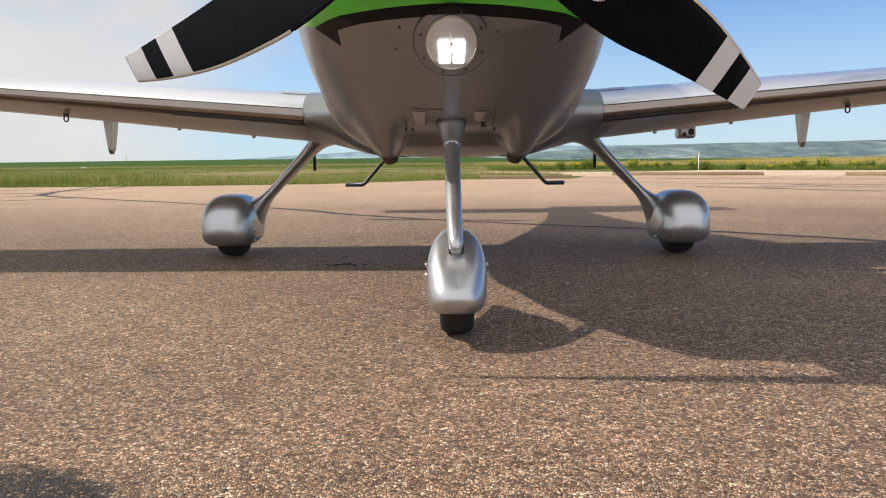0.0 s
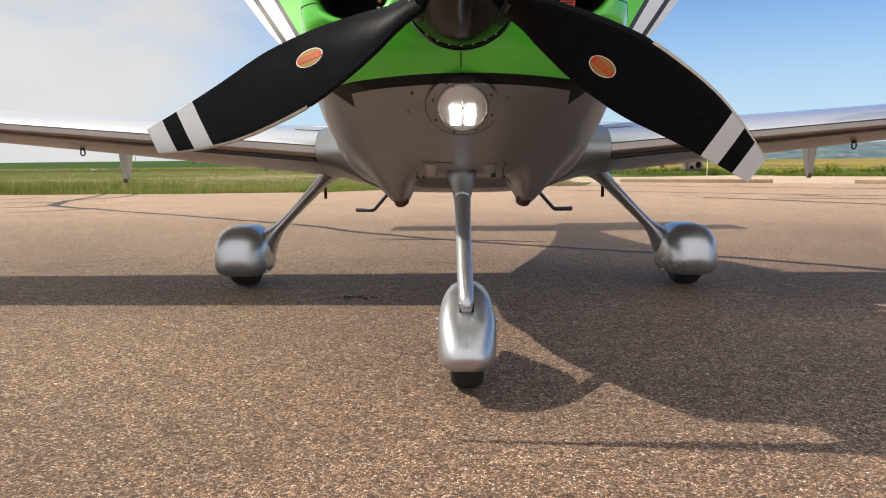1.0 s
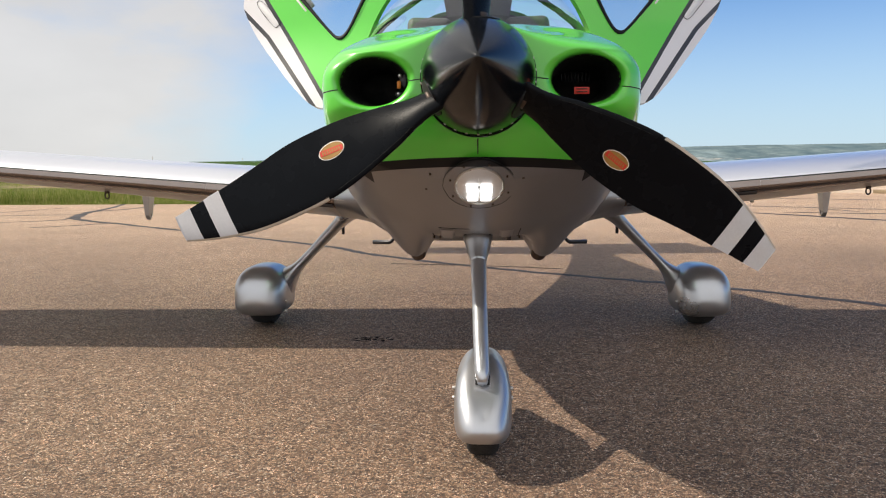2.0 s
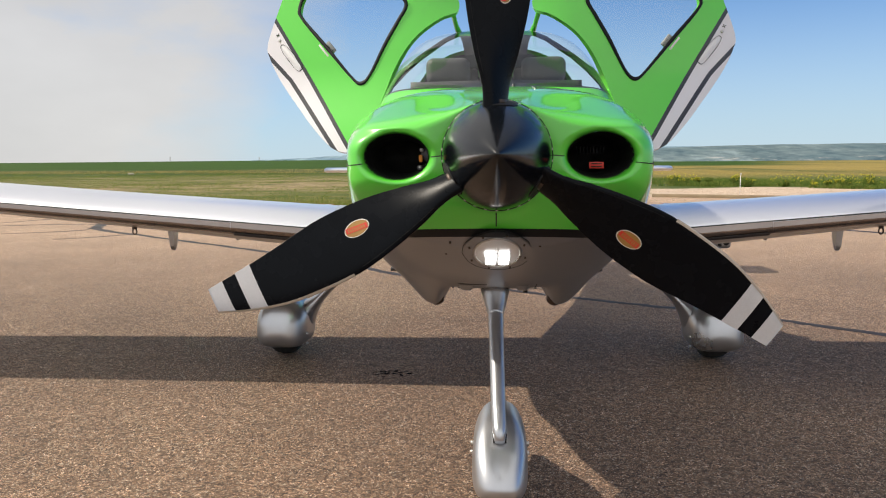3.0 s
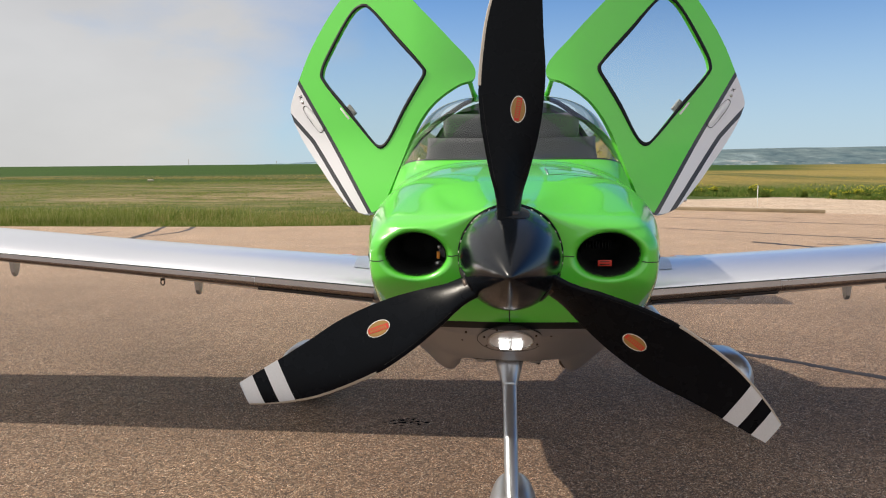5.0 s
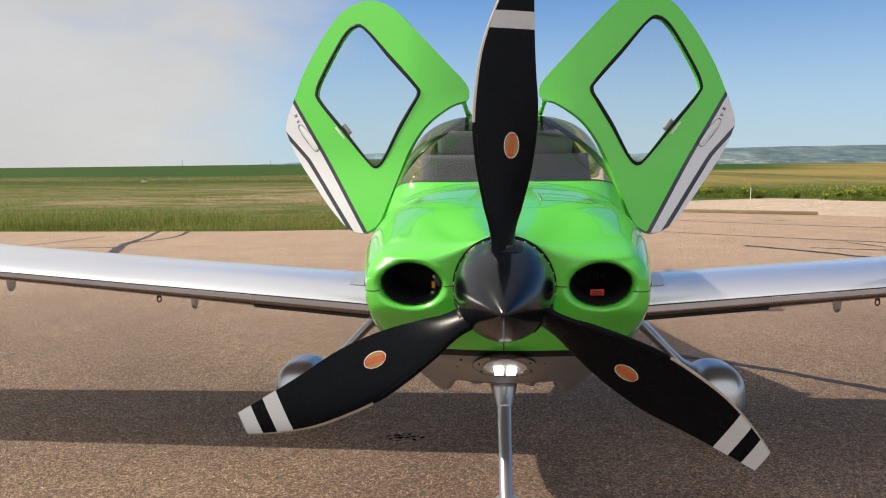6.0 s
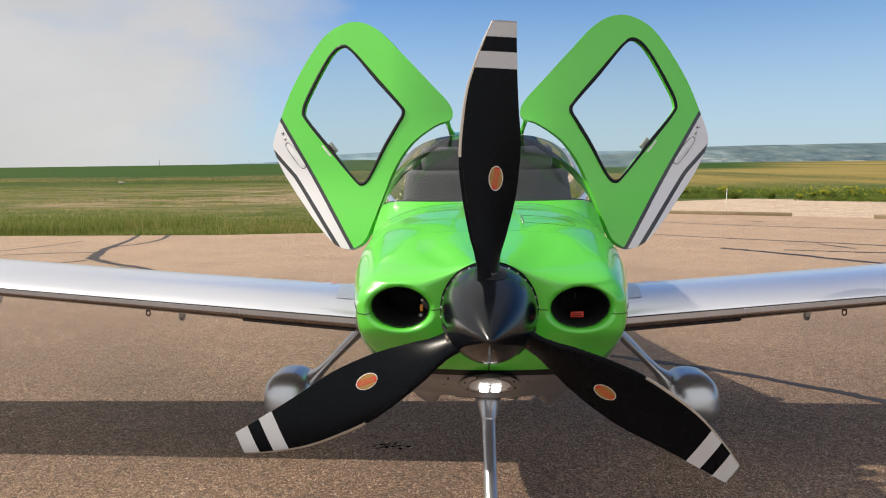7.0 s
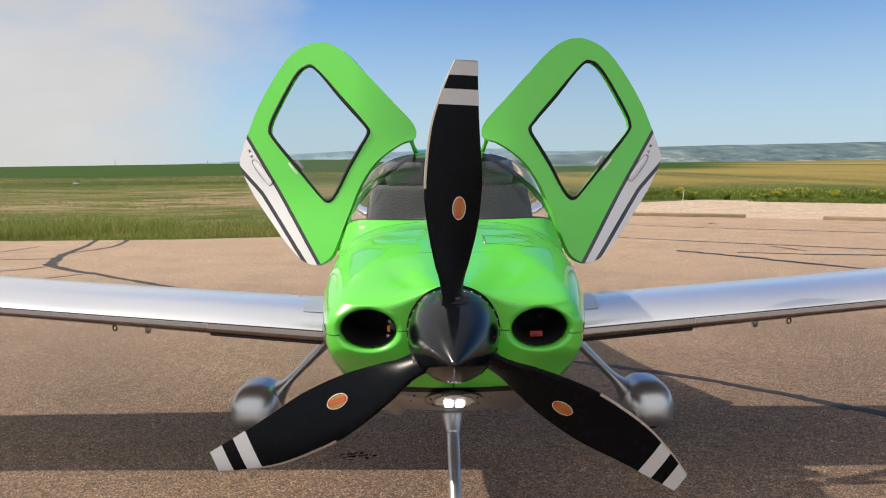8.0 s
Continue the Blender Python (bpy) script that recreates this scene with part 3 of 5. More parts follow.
GASKET = material("black_gasket_rubber", (0.008, 0.008, 0.011), 0.6, 0, 0, 0.2, 20, 200, spec=0.2)
HANDLE = material("white_handle_paint", (0.74, 0.74, 0.77), 0.38, 0, 0.2, 0.03, 20, 200)
LATCH = material("grey_latch_plastic", (0.30, 0.30, 0.29), 0.5, 0, 0, 0.08, 20, 200)


def make_door(s):
    c = Vector((0.80, 2.09))
    n = 160
    outer = by_angle(spline_loop(DOOR, 400), c, n)
    pane = by_angle(spline_loop(PANE, 300), c, n)
    def at(p, dy=0.0):
        return Vector((s * p.x, door_y(p.x, p.y) + dy - 0.02 * s, p.y))
    def shell(u, v):
        i = int(round(u * n)) % n
        return at(pane[i].lerp(outer[i], v))
    door = part("cabin_door", sheet(shell, n, 14, loop_u=True, flip=s < 0), DOORPAINT, airplane, "raised green cabin door with black and white stripes")
    so = door.modifiers.new("thick", "SOLIDIFY"); so.thickness, so.offset = 0.035, 1
    door.modifiers.new("edges", "EDGE_SPLIT").split_angle = radians(45)
    def gasket(u, v):
        i = int(round(u * n)) % n
        d = (pane[i] - c).normalized()
        a = 2 * PI * v
        return at(pane[i] + d * (0.0105 * math.cos(a) - 0.002), -0.003 + 0.005 * math.sin(a))
    part("gasket", sheet(gasket, n, 8, loop_u=True, loop_v=True), GASKET, door, "black rubber window gasket")
    def reveal(u, v):
        i = int(round(u * n)) % n
        return at(c + (pane[i] - c) * 0.988, 0.002 + 0.04 * v)
    part("window_reveal", sheet(reveal, n, 2, loop_u=True), LATCH, door, "grey inner edge of the window")
    def glass(u, v):
        i = int(round(u * n)) % n
        return at(c.lerp(pane[i], max(v, 0.01)), 0.004)
    g = part("door_window", sheet(glass, n, 8, loop_u=True), DOORGLASS, door, "tinted door window")
    g.visible_shadow = False
    # flush handle, lock and small arrow mark on the white stripe
    h0, h1 = Vector((1.228, 1.925)), Vector((1.111, 1.795))
    d = (h1 - h0).normalized()
    q = Vector((-d.y, d.x))
    def ring(u, v, w=0.024, fat=0.0022):
        a = 2 * PI * u
        along = 0.085 * math.cos(a)
        k = h0.lerp(h1, 0.5) + d * math.copysign(abs(math.cos(a)) ** 0.6, math.cos(a)) * 0.100 + q * w * math.copysign(abs(math.sin(a)) ** 0.6, math.sin(a)) * (1 + 0.25 * math.cos(a))
        b = 2 * PI * v
        return at(k + (k - h0.lerp(h1, 0.5)).normalized() * fat * math.cos(b), -0.001 + fat * math.sin(b))
    part("handle_recess", sheet(ring, 48, 8, loop_u=True, loop_v=True), SEAM, door)
    def grip(u, v):
        a = 2 * PI * u
        k = h0.lerp(h1, 0.5) + (d * 0.092 * math.copysign(abs(math.cos(a)) ** 0.6, math.cos(a)) + q * 0.014 * math.copysign(abs(math.sin(a)) ** 0.6, math.sin(a))) * v
        return at(k, -0.006 + 0.004 * v ** 3)
    part("door_handle", sheet(grip, 40, 5, loop_u=True), HANDLE, door, "flush white door handle")
    lk = Vector((1.245, 1.961))
    y0 = at(lk).y
    part("lock", tube([(s * lk.x, y0 - 0.004, lk.y), (s * lk.x, y0 + 0.006, lk.y)], 0.009, 16), STEEL, door, "round steel lock")
    for a, b in (((1.257, 2.004), (1.263, 1.984)), ((1.273, 1.997), (1.249, 1.991))):
        m0, m1 = at(Vector(a), -0.001), at(Vector(b), -0.001)
        part("mark", tube([m0, m1], 0.002, 6), SEAM, door)
    # pull inside the window's lower edge
    part("window_latch", box(bmesh.new(), pose(s * 0.924, door_y(0.924, 1.897) - 0.02 * s + 0.022, 1.897, 0, -s * 48.7, s * 20), 0.072, 0.016, 0.040, 0.004), LATCH, door, "grey plastic latch inside the window")
    # pale reflection beside the window is painted as a white strip
    part("edge_reflection", box(bmesh.new(), pose(s * 0.950, door_y(0.950, 1.871) - 0.02 * s - 0.002, 1.871, 0, -s * 48.7, s * 20), 0.118, 0.004, 0.012, 0.0015), WHITEP, door, "white strip for a reflection along the window edge")
    # hinge arms
    part("hinge_arm", tube([(s * 0.235, door_y(0.235, 2.06) - 0.02 * s + 0.022, 2.07), (s * 0.215, 1.95, 2.0), (s * 0.20, 1.99, 1.965)], [0.013, 0.013, 0.018], 10), GREEN, door)
    part("hinge_arm", tube([(s * 0.72, door_y(0.72, 1.42) + 0.05, 1.42), (s * 0.63, 1.78, 1.40), (s * 0.585, 1.86, 1.42)], [0.016, 0.015, 0.018], 10), GREEN, door)
    return door


for s in (-1, 1):
    make_door(s)


# ---- wings and tail ----
def foil(c, thick=0.135, camber=0.022):
    """Upper and lower height at the fraction c of the chord."""
    t = 5 * thick * (0.2969 * math.sqrt(c) - 0.126 * c - 0.3516 * c ** 2 + 0.2843 * c ** 3 - 0.1036 * c ** 4)
    m = camber * (2 * 0.4 * c - c * c) / 0.16 if c < 0.4 else camber * (1 - 0.8 + 0.8 * c - c * c) / 0.36
    return m + t, m - t


def wing_point(s, ax, w, out=0.0):
    """w from 0 at the trailing edge over the top to 0.5 at the leading edge and back below to 1."""
    k = min(1.0, max(0.0, (ax - 0.60) / 5.25))
    le, te = 1.93 + 0.12 * k, 3.13 - 0.05 * k
    chord = te - le
    c = (1 + math.cos(2 * PI * w)) / 2
    up, dn = foil(c, lerp_table([(0.5, 0.225), (1.0, 0.215), (2.5, 0.172), (5.9, 0.13)], ax), 0.012)
    h = up if w < 0.5 else dn * (0.60 + 0.60 * smooth01(0.0, 0.4, c) - 0.2 * smooth01(0.6, 1.0, c))
    z = 0.825 + (ax - 0.775) * 0.085 + 0.022 * c
    p = Vector((s * ax, le + c * chord, z + h * chord))
    if out:
        p.z += out * (1 if w < 0.5 else -1) * (1 - math.exp(-abs(w - 0.5) * 60))
        p.y -= out * math.exp(-abs(w - 0.5) * 25)
    return p


def make_wing(s):
    bm = sheet(lambda u, v: wing_point(s, 0.60 + 5.15 * u, v), 40, 64, loop_v=True, flip=s > 0)
    def tip(u, v):
        a = u * PI / 2
        p = wing_point(s, 5.75 + 0.09 * math.sin(a), v)
        mid = wing_point(s, 5.75, 0.5)
        mid.y = min(max(p.y, mid.y + 0.1), mid.y + 0.8)
        return Vector((p.x, p.y, mid.z + (p.z - mid.z) * math.cos(a)))
    sheet(tip, 6, 64, loop_v=True, bm=bm, flip=s > 0)
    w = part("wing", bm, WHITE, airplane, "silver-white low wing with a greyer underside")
    # faces turned downward take the darker grey
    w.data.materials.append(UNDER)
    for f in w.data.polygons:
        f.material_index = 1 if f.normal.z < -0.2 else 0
    # metal panels along the leading edge, in two lengths
    for x0, x1 in ((0.80, 1.5235), (1.525, 5.70)):
        out = 0.006 if x0 < 1 else 0.003
        part("leading_edge_panel", sheet(lambda u, v: wing_point(s, x0 + (x1 - x0) * u, 0.474 + 0.096 * v, out), 24, 20, flip=s > 0), EDGE, w, "brownish bare metal leading edge panel")
    part("stall_strip", sheet(lambda u, v: wing_point(s, 0.81 + 0.70 * u, 0.530 + 0.022 * v, 0.009 + 0.012 * math.sin(PI * v)), 12, 6, flip=s > 0), BLACKP, w)
    part("panel_gap", sheet(lambda u, v: wing_point(s, 0.80 + 4.90 * u, 0.4655 + 0.006 * v, 0.0015), 40, 1), SEAM, w)
    # smooth fillet to the body
    def fillet(u, v):
        g = wing_point(s, 0.805, v)
        g.x = s * (0.805 - 0.50 * u)
        if v > 0.5:
            g.z += (0.612 - g.z) * smooth01(0.0, 0.9, u) * smooth01(0.5, 0.60, v) - 0.006
        else:
            g.z += 0.07 * u * u + 0.002
        g.y -= 0.06 * u ** 1.5 * math.exp(-abs(v - 0.5) * 10)
        return g
    part("wing_fillet", sheet(fillet, 10, 64, loop_v=True, flip=s < 0), BODY, w)
    def on_top(ax, y):
        w0 = min((abs(wing_point(s, ax, i / 400).y - y), i / 400) for i in range(5, 195))[1]
        return wing_point(s, ax, w0)
    def below(ax, y):
        w0 = min((abs(wing_point(s, ax, i / 400).y - y), i / 400) for i in range(205, 395))[1]
        return wing_point(s, ax, w0)
    # fuel filler with its red ring
    p = on_top(1.095, 2.54)
    cp = part("fuel_cap", tube([p - Vector((0, 0, 0.01)), p + Vector((0, 0, 0.001)), p + Vector((0, 0, 0.002))], [0.042, 0.042, 0.038], 28), WHITE, w, "round fuel cap")
    part("cap_ring", sheet(lambda u, v: p + Vector(((0.046 + 0.007 * v) * math.cos(2 * PI * u), (0.046 + 0.007 * v) * math.sin(2 * PI * u), 0.0025)), 36, 1, loop_u=True), RED, cp, "thin red ring")
    # walkway patch at the root
    def walkway(u, v):
        q = on_top(0.64 + (0.31 + 0.03 * math.sin(PI * v)) * u, 2.10 + 0.80 * v)
        return q + Vector((0, 0, 0.003))
    part("walkway", sheet(walkway, 6, 14), WALK, w, "rough light grey walkway patch")
    # flap and aileron gaps
    for ax0, ax1 in ((0.75, 3.3), (3.32, 5.5)):
        part("hinge_gap", sheet(lambda u, v: wing_point(s, ax0 + (ax1 - ax0) * u, 0.158 + 0.004 * v, 0.0015), 20, 1), SEAM, w)
    # underneath: tie-down ring, hinge brackets, drains
    p = below(2.222, 2.21)
    a = [(p.x + 0.013 * math.cos(t * PI / 8), p.y, p.z - 0.026 + 0.018 * math.sin(t * PI / 8)) for t in range(17)]
    part("tie_down_ring", tube(a, 0.0045, 8, caps=False), PIPE, w, "steel tie-down ring")
    part("ring_base", tube([p + Vector((0, 0, 0.01)), p - Vector((0, 0, 0.012))], 0.014, 12), PIPE, w)
    for ax in (2.29, 3.71):
        q = below(ax, 2.93)
        bmb = bmesh.new()
        prof = [(-0.03, 0.04), (0.10, 0.04), (0.05, -0.265), (0.02, -0.295), (-0.005, -0.265)]
        vs = [[bmb.verts.new((q.x + dx + 0.0, q.y + py - 0.03, q.z + pz)) for py, pz in prof] for dx in (-0.038, 0.038)]
        for i in range(5):
            t = 1 - 0.62 * min(1, max(0, (0.02 - prof[i][1]) / 0.28))
            for r, dx in zip(vs, (-0.038, 0.038)):
                r[i].co.x = q.x + dx * t
        for i in range(5):
            j = (i + 1) % 5
            bmb.faces.new((vs[0][i], vs[0][j], vs[1][j], vs[1][i]))
        bmb.faces.new(vs[0][::-1]); bmb.faces.new(vs[1])
        br = part("hinge_bracket", bmb, SILVER, w, "tapered hinge bracket under the wing", smooth=False)
        part("bolt", tube([(q.x - 0.02, q.y, q.z - 0.262), (q.x + 0.02, q.y, q.z - 0.262)], 0.01, 10), STEEL, br)
    for ax in (1.62, 1.18):
        q = below(ax, 2.35)
        part("fuel_drain", tube([q + Vector((0, 0, 0.01)), q - Vector((0, 0, 0.012))], 0.011, 12), STEEL, w)
    if s > 0:
        q = below(1.43, 2.60)
        pod = part("lamp_pod", box(bmesh.new(), Matrix.Translation((q.x, q.y, 0.750)), 0.108, 0.11, 0.096, 0.022, 3), SILVER, w, "small silver pod with two round lenses")
        for dx, dz, r in ((-0.020, -0.008, 0.012), (0.020, 0.006, 0.019)):
            part("pod_lens", tube([(q.x + dx, q.y - 0.05, 0.735 + dz), (q.x + dx, q.y - 0.058, 0.735 + dz)], r, 16), BLACKP, pod)
    part("belly_probe", tube([(s * 0.97, 3.13, 0.72), (s * 0.97, 3.135, 0.52)], [0.013, 0.011], 10), BLACKP, w)
    return w


for s in (-1, 1):
    make_wing(s)


def tailplane(s):
    def fn(u, v):
        c = (1 + math.cos(2 * PI * v)) / 2
        up, dn = foil(c, 0.10, 0.0)
        le, te = 6.30 + 0.12 * u, 7.05 - 0.05 * u
        return Vector((s * (0.02 + 1.96 * u), le + c * (te - le), 1.165 + (up if v < 0.5 else dn) * (te - le)))
    bm = sheet(fn, 16, 40, loop_v=True, flip=s > 0)
    bm.verts.ensure_lookup_table()
    cap(bm, [bm.verts[16 * 40 + j] for j in range(40)])
    part("tailplane", bm, WHITE, airplane, "silver-white tailplane")


tailplane(-1); tailplane(1)
def fin(u, v):
    c = (1 + math.cos(2 * PI * v)) / 2
    up, dn = foil(c, 0.09, 0.0)
    le, te = 6.2 + 0.75 * u, 7.35 + 0.25 * u
    return Vector(((up if v < 0.5 else dn) * (te - le), le + c * (te - le), 1.3 + 1.30 * u))
bm = sheet(fin, 12, 40, loop_v=True)
bm.verts.ensure_lookup_table()
cap(bm, [bm.verts[12 * 40 + j] for j in range(40)])
part("fin", bm, GREEN, airplane)


# ---- landing gear ----
def pant(cx, y0, y1, z0, z1, half, mat, rake=0.0, label=""):
    """A streamlined wheel fairing, blunt in front, drawn out to a tail, open below."""
    zm = z0 + 0.45 * (z1 - z0)
    blunt = 0.17
    def fn(u, v):
        a = 2 * PI * v
        c, s = math.cos(a), math.sin(a)
        n = 2.7 if s > 0 else 4.0
        ex = math.copysign(abs(c) ** (2 / n), c)
        ez = math.copysign(abs(s) ** (2 / n), s)
        if u < 0.5:
            rho = math.sin(PI * u)
            y = y0 + blunt * (1 - max(0.0, 1 - rho ** 2.5) ** (1 / 2.5))
            lift = 0.0
        else:
            t = (u - 0.5) * 2
            y = y0 + blunt + (y1 - y0 - blunt) * t
            rho = 1 - 0.93 * smooth01(0.22, 1.15, t)
            lift = -0.05 * t * t
        z = zm + ((z1 - zm) if s > 0 else (zm - z0)) * ez * rho
        x = half * ex * rho * (1 - 0.12 * max(0.0, (z - zm) / (z1 - zm)) ** 2)
        y += rake * max(0.0, (z - z0) / (z1 - z0)) ** 2 * (1 - u)
        return Vector((cx + x, y, z + lift))
    bm = sheet(fn, 60, 64, loop_v=True)
    bmesh.ops.remove_doubles(bm, verts=bm.verts, dist=0.0004)
    bm.verts.ensure_lookup_table()
    return part("wheel_fairing", bm, mat, airplane, label)


def wheel(cx, cy, r, half):
    def fn(u, v):
        a, b = 2 * PI * u, 2 * PI * v
        rr = r - half * 0.9 + half * 0.9 * math.copysign(abs(math.cos(b)) ** 0.6, math.cos(b))
        return Vector((cx + half * math.copysign(abs(math.sin(b)) ** 0.7, math.sin(b)), cy + rr * math.cos(a), r + rr * math.sin(a)))
    t = part("wheel", sheet(fn, 48, 20, loop_u=True, loop_v=True), RUBBER, airplane, "black rubber tyre")
    part("rim", tube([(cx - half * 0.7, cy, r), (cx + half * 0.7, cy, r)], r - half * 1.2, 32), STEEL, t)


nose_pant = pant(0.018, 0.07, 0.86, 0.098, 0.352, 0.098, SILVER, 0.28, label="silver nose wheel fairing")
wheel(0.018, 0.36, 0.172, 0.058)
strut = part("nose_strut", tube([(0, 0.82, 0.74), (0.002, 0.79, 0.70), (0.003, 0.75, 0.635), (0.006, 0.60, 0.545), (0.012, 0.34, 0.39), (0.016, 0.235, 0.327), (0.017, 0.20, 0.300)], [0.064, 0.052, 0.032, 0.0285, 0.027, 0.025, 0.017], 24), SILVER, airplane, "silver painted nose gear strut")
part("collar", tube([(0.003, 0.765, 0.650), (0.003, 0.735, 0.632)], [0.0305, 0.0305], 24), SILVER, strut)
part("strut_socket", tube([(0.017, 0.25, 0.305), (0.017, 0.218, 0.286)], [0.027, 0.024], 18), DARK, nose_pant)
for s in (-1, 1):
    for dz in (0, 0.035):
        part("bolt", tube([(0.018 + s * 0.095, 0.36, 0.20 + dz), (0.018 + s * 0.107, 0.36, 0.20 + dz)], 0.008, 10), STEEL, nose_pant)
for s in (-1, 1):
    p = pant(s * 1.368, 2.26, 3.05, 0.078, 0.392, 0.163, SILVER, 0.06, label="silver main wheel fairing")
    wheel(s * 1.385, 2.57, 0.185, 0.086)
    def leg(u, v, s=s):
        a = 2 * PI * v
        path = [(0.0, (0.70, 0.84)), (0.12, (0.765, 0.775)), (0.26, (0.855, 0.68)), (0.42, (0.955, 0.578)), (0.8, (1.185, 0.345)), (0.92, (1.25, 0.28)), (1.0, (1.30, 0.235))]
        x = lerp_table([(k, p[0]) for k, p in path], u)
        z = lerp_table([(k, p[1]) for k, p in path], u)
        thick = lerp_table([(0, 0.19), (0.12, 0.115), (0.2, 0.062), (0.28, 0.042), (0.42, 0.034), (0.74, 0.032), (0.86, 0.060), (1, 0.115)], u)
        wide = lerp_table([(0, 0.40), (0.12, 0.27), (0.25, 0.13), (0.5, 0.085), (0.75, 0.085), (1, 0.20)], u)
        nx, nz = 0.66, 0.75
        c, q = math.cos(a), math.sin(a)
        return Vector((s * (x + nx * thick * c), 2.52 + wide * q + 0.06 * u, z + nz * thick * c))
    part("gear_leg", sheet(leg, 40, 28, loop_v=True), SILVER, airplane, "slim silver gear leg with a flared fairing")
    for dz, dy in ((0.18, 2.30), (0.12, 2.29)):
        part("bolt", tube([(s * 1.20, dy + 0.05, dz), (s * 1.187, dy + 0.05, dz)], 0.009, 10), STEEL, p)

# belly fittings: exhaust stubs, boarding steps, cooling ramps, lines
for s in (-1, 1):
    part("exhaust_pipe", tube([(s * 0.300, 1.20, 0.680), (s * 0.296, 1.27, 0.655), (s * 0.282, 1.335, 0.592)], [0.034, 0.035, 0.035], 24, caps=False), PIPE, airplane, "heat-stained exhaust pipe")
    part("exhaust_bore", tube([(s * 0.2835, 1.330, 0.598), (s * 0.290, 1.29, 0.64)], 0.032, 20), DARK, airplane)
    st = part("boarding_step", tube([(s * 0.47, 3.64, 0.66), (s * 0.50, 3.65, 0.625), (s * 0.685, 3.66, 0.415), (s * 0.70, 3.665, 0.405), (s * 0.835, 3.69, 0.405)], [0.016, 0.014, 0.014, 0.016, 0.017], 10), BLACKP, airplane, "black boarding step")
def root_ring(u, v):
    a = 2 * PI * u
    r = 0.05 + 0.006 * math.cos(2 * PI * v)
    q = section(0.79, PI * 1.5)
    return Vector((r * math.cos(a), 0.79 + r * math.sin(a), q.z + 0.002 - r * math.sin(a) * 0.40 + 0.006 * math.sin(2 * PI * v)))
part("strut_boot", sheet(root_ring, 32, 8, loop_u=True, loop_v=True), RUBBER, airplane)
# antenna under the aft belly
part("belly_fence", box(bmesh.new(), pose(0, 3.1, 0.60), 0.012, 0.18, 0.06, 0.004), SILVER, airplane)


# ---- landing lamp in the chin ----
def chin(x, y):
    """The underside of the nose at x, y."""
    best = min(((section(y, PI * 1.5 + k * 0.005).x - x) ** 2, k) for k in range(-200, 201))[1]
    return section(y, PI * 1.5 + best * 0.005)


def chin_point(a, rx, ry, drop):
    x, y = 0.008 + rx * math.cos(a), 0.262 + ry * math.sin(a)
    p = chin(x, y)
    return p + Vector((0, -0.49, -0.87)) * drop


lamp_ring = part("landing_light", sheet(lambda u, v: chin_point(2 * PI * u, 0.082 + 0.034 * v, 0.125 + 0.03 * v, 0.0015 * (1 - v * 0.5)), 64, 3, loop_u=True), BODY, airplane, "landing light, switched on, in an oval surround")
part("reflector", sheet(lambda u, v: chin_point(2 * PI * u, 0.078 * (0.05 + 0.95 * v), 0.118 * (0.05 + 0.95 * v), 0.0015), 48, 6, loop_u=True), BOWL, lamp_ring)
part("lens_rim", sheet(lambda u, v: chin_point(2 * PI * u, 0.080 + 0.004 * math.cos(2 * PI * v), 0.121 + 0.004 * math.cos(2 * PI * v), 0.004 + 0.003 * math.sin(2 * PI * v)), 64, 6, loop_u=True, loop_v=True), STEEL, lamp_ring)
part("panel_line", tube([chin_point(0.5 + 2 * PI * k / 60, 0.120, 0.162, 0.0003) for k in range(52)], 0.0009, 6), SEAM, lamp_ring)
for i in range(2):
    for j in range(3):
        q = chin(0.008 + (i - 0.5) * 0.047, 0.262 + j * 0.036)
        part("led", box(bmesh.new(), Matrix.Translation(q + Vector((0, -0.004, -0.007))) @ pose(0, 0, 0, -29, 0, 0), 0.036, 0.027, 0.007, 0.004), LED, lamp_ring, "bright white lamp element")
for k in range(8):
    q = chin_point(2 * PI * k / 8 + 0.3, 0.100, 0.142, 0.004)
    part("screw", tube([q + Vector((0, 0.002, 0.003)), q - Vector((0, 0.001, 0.002))], 0.0035, 8), PIPE, lamp_ring)
for x, y in ((-0.15, 0.20), (-0.17, 0.30), (0.15, 0.22)):
    q = chin(x, y)
    part("rivet", tube([q + Vector((0, 0.002, 0.003)), q - Vector((0, 0.001, 0.002))], 0.004, 8), PIPE, airplane)
# chin seam below the hub
part("cowling_seam", tube([(0.004, 0.078 + 0.0, 1.100), (0.004, 0.080, 1.075), (0.004, 0.088, 1.055)], 0.002, 6), SEAM, airplane)
# vents, seams and a drain on the belly beside the nose strut
def vent(x, y0, y1, half=0.027):
    def fn(u, v):
        q = chin(x + half * (2 * u - 1), y0 + (y1 - y0) * v)
        lift = 0.010 * min(1.0, 6 * min(u, 1 - u)) * (0.2 + 0.8 * v)
        return q + Vector((0, -0.2, -1.0)) * (lift + 0.0008)
    part("belly_vent", sheet(fn, 10, 8), SILVER, airplane, "small silver vent scoop")


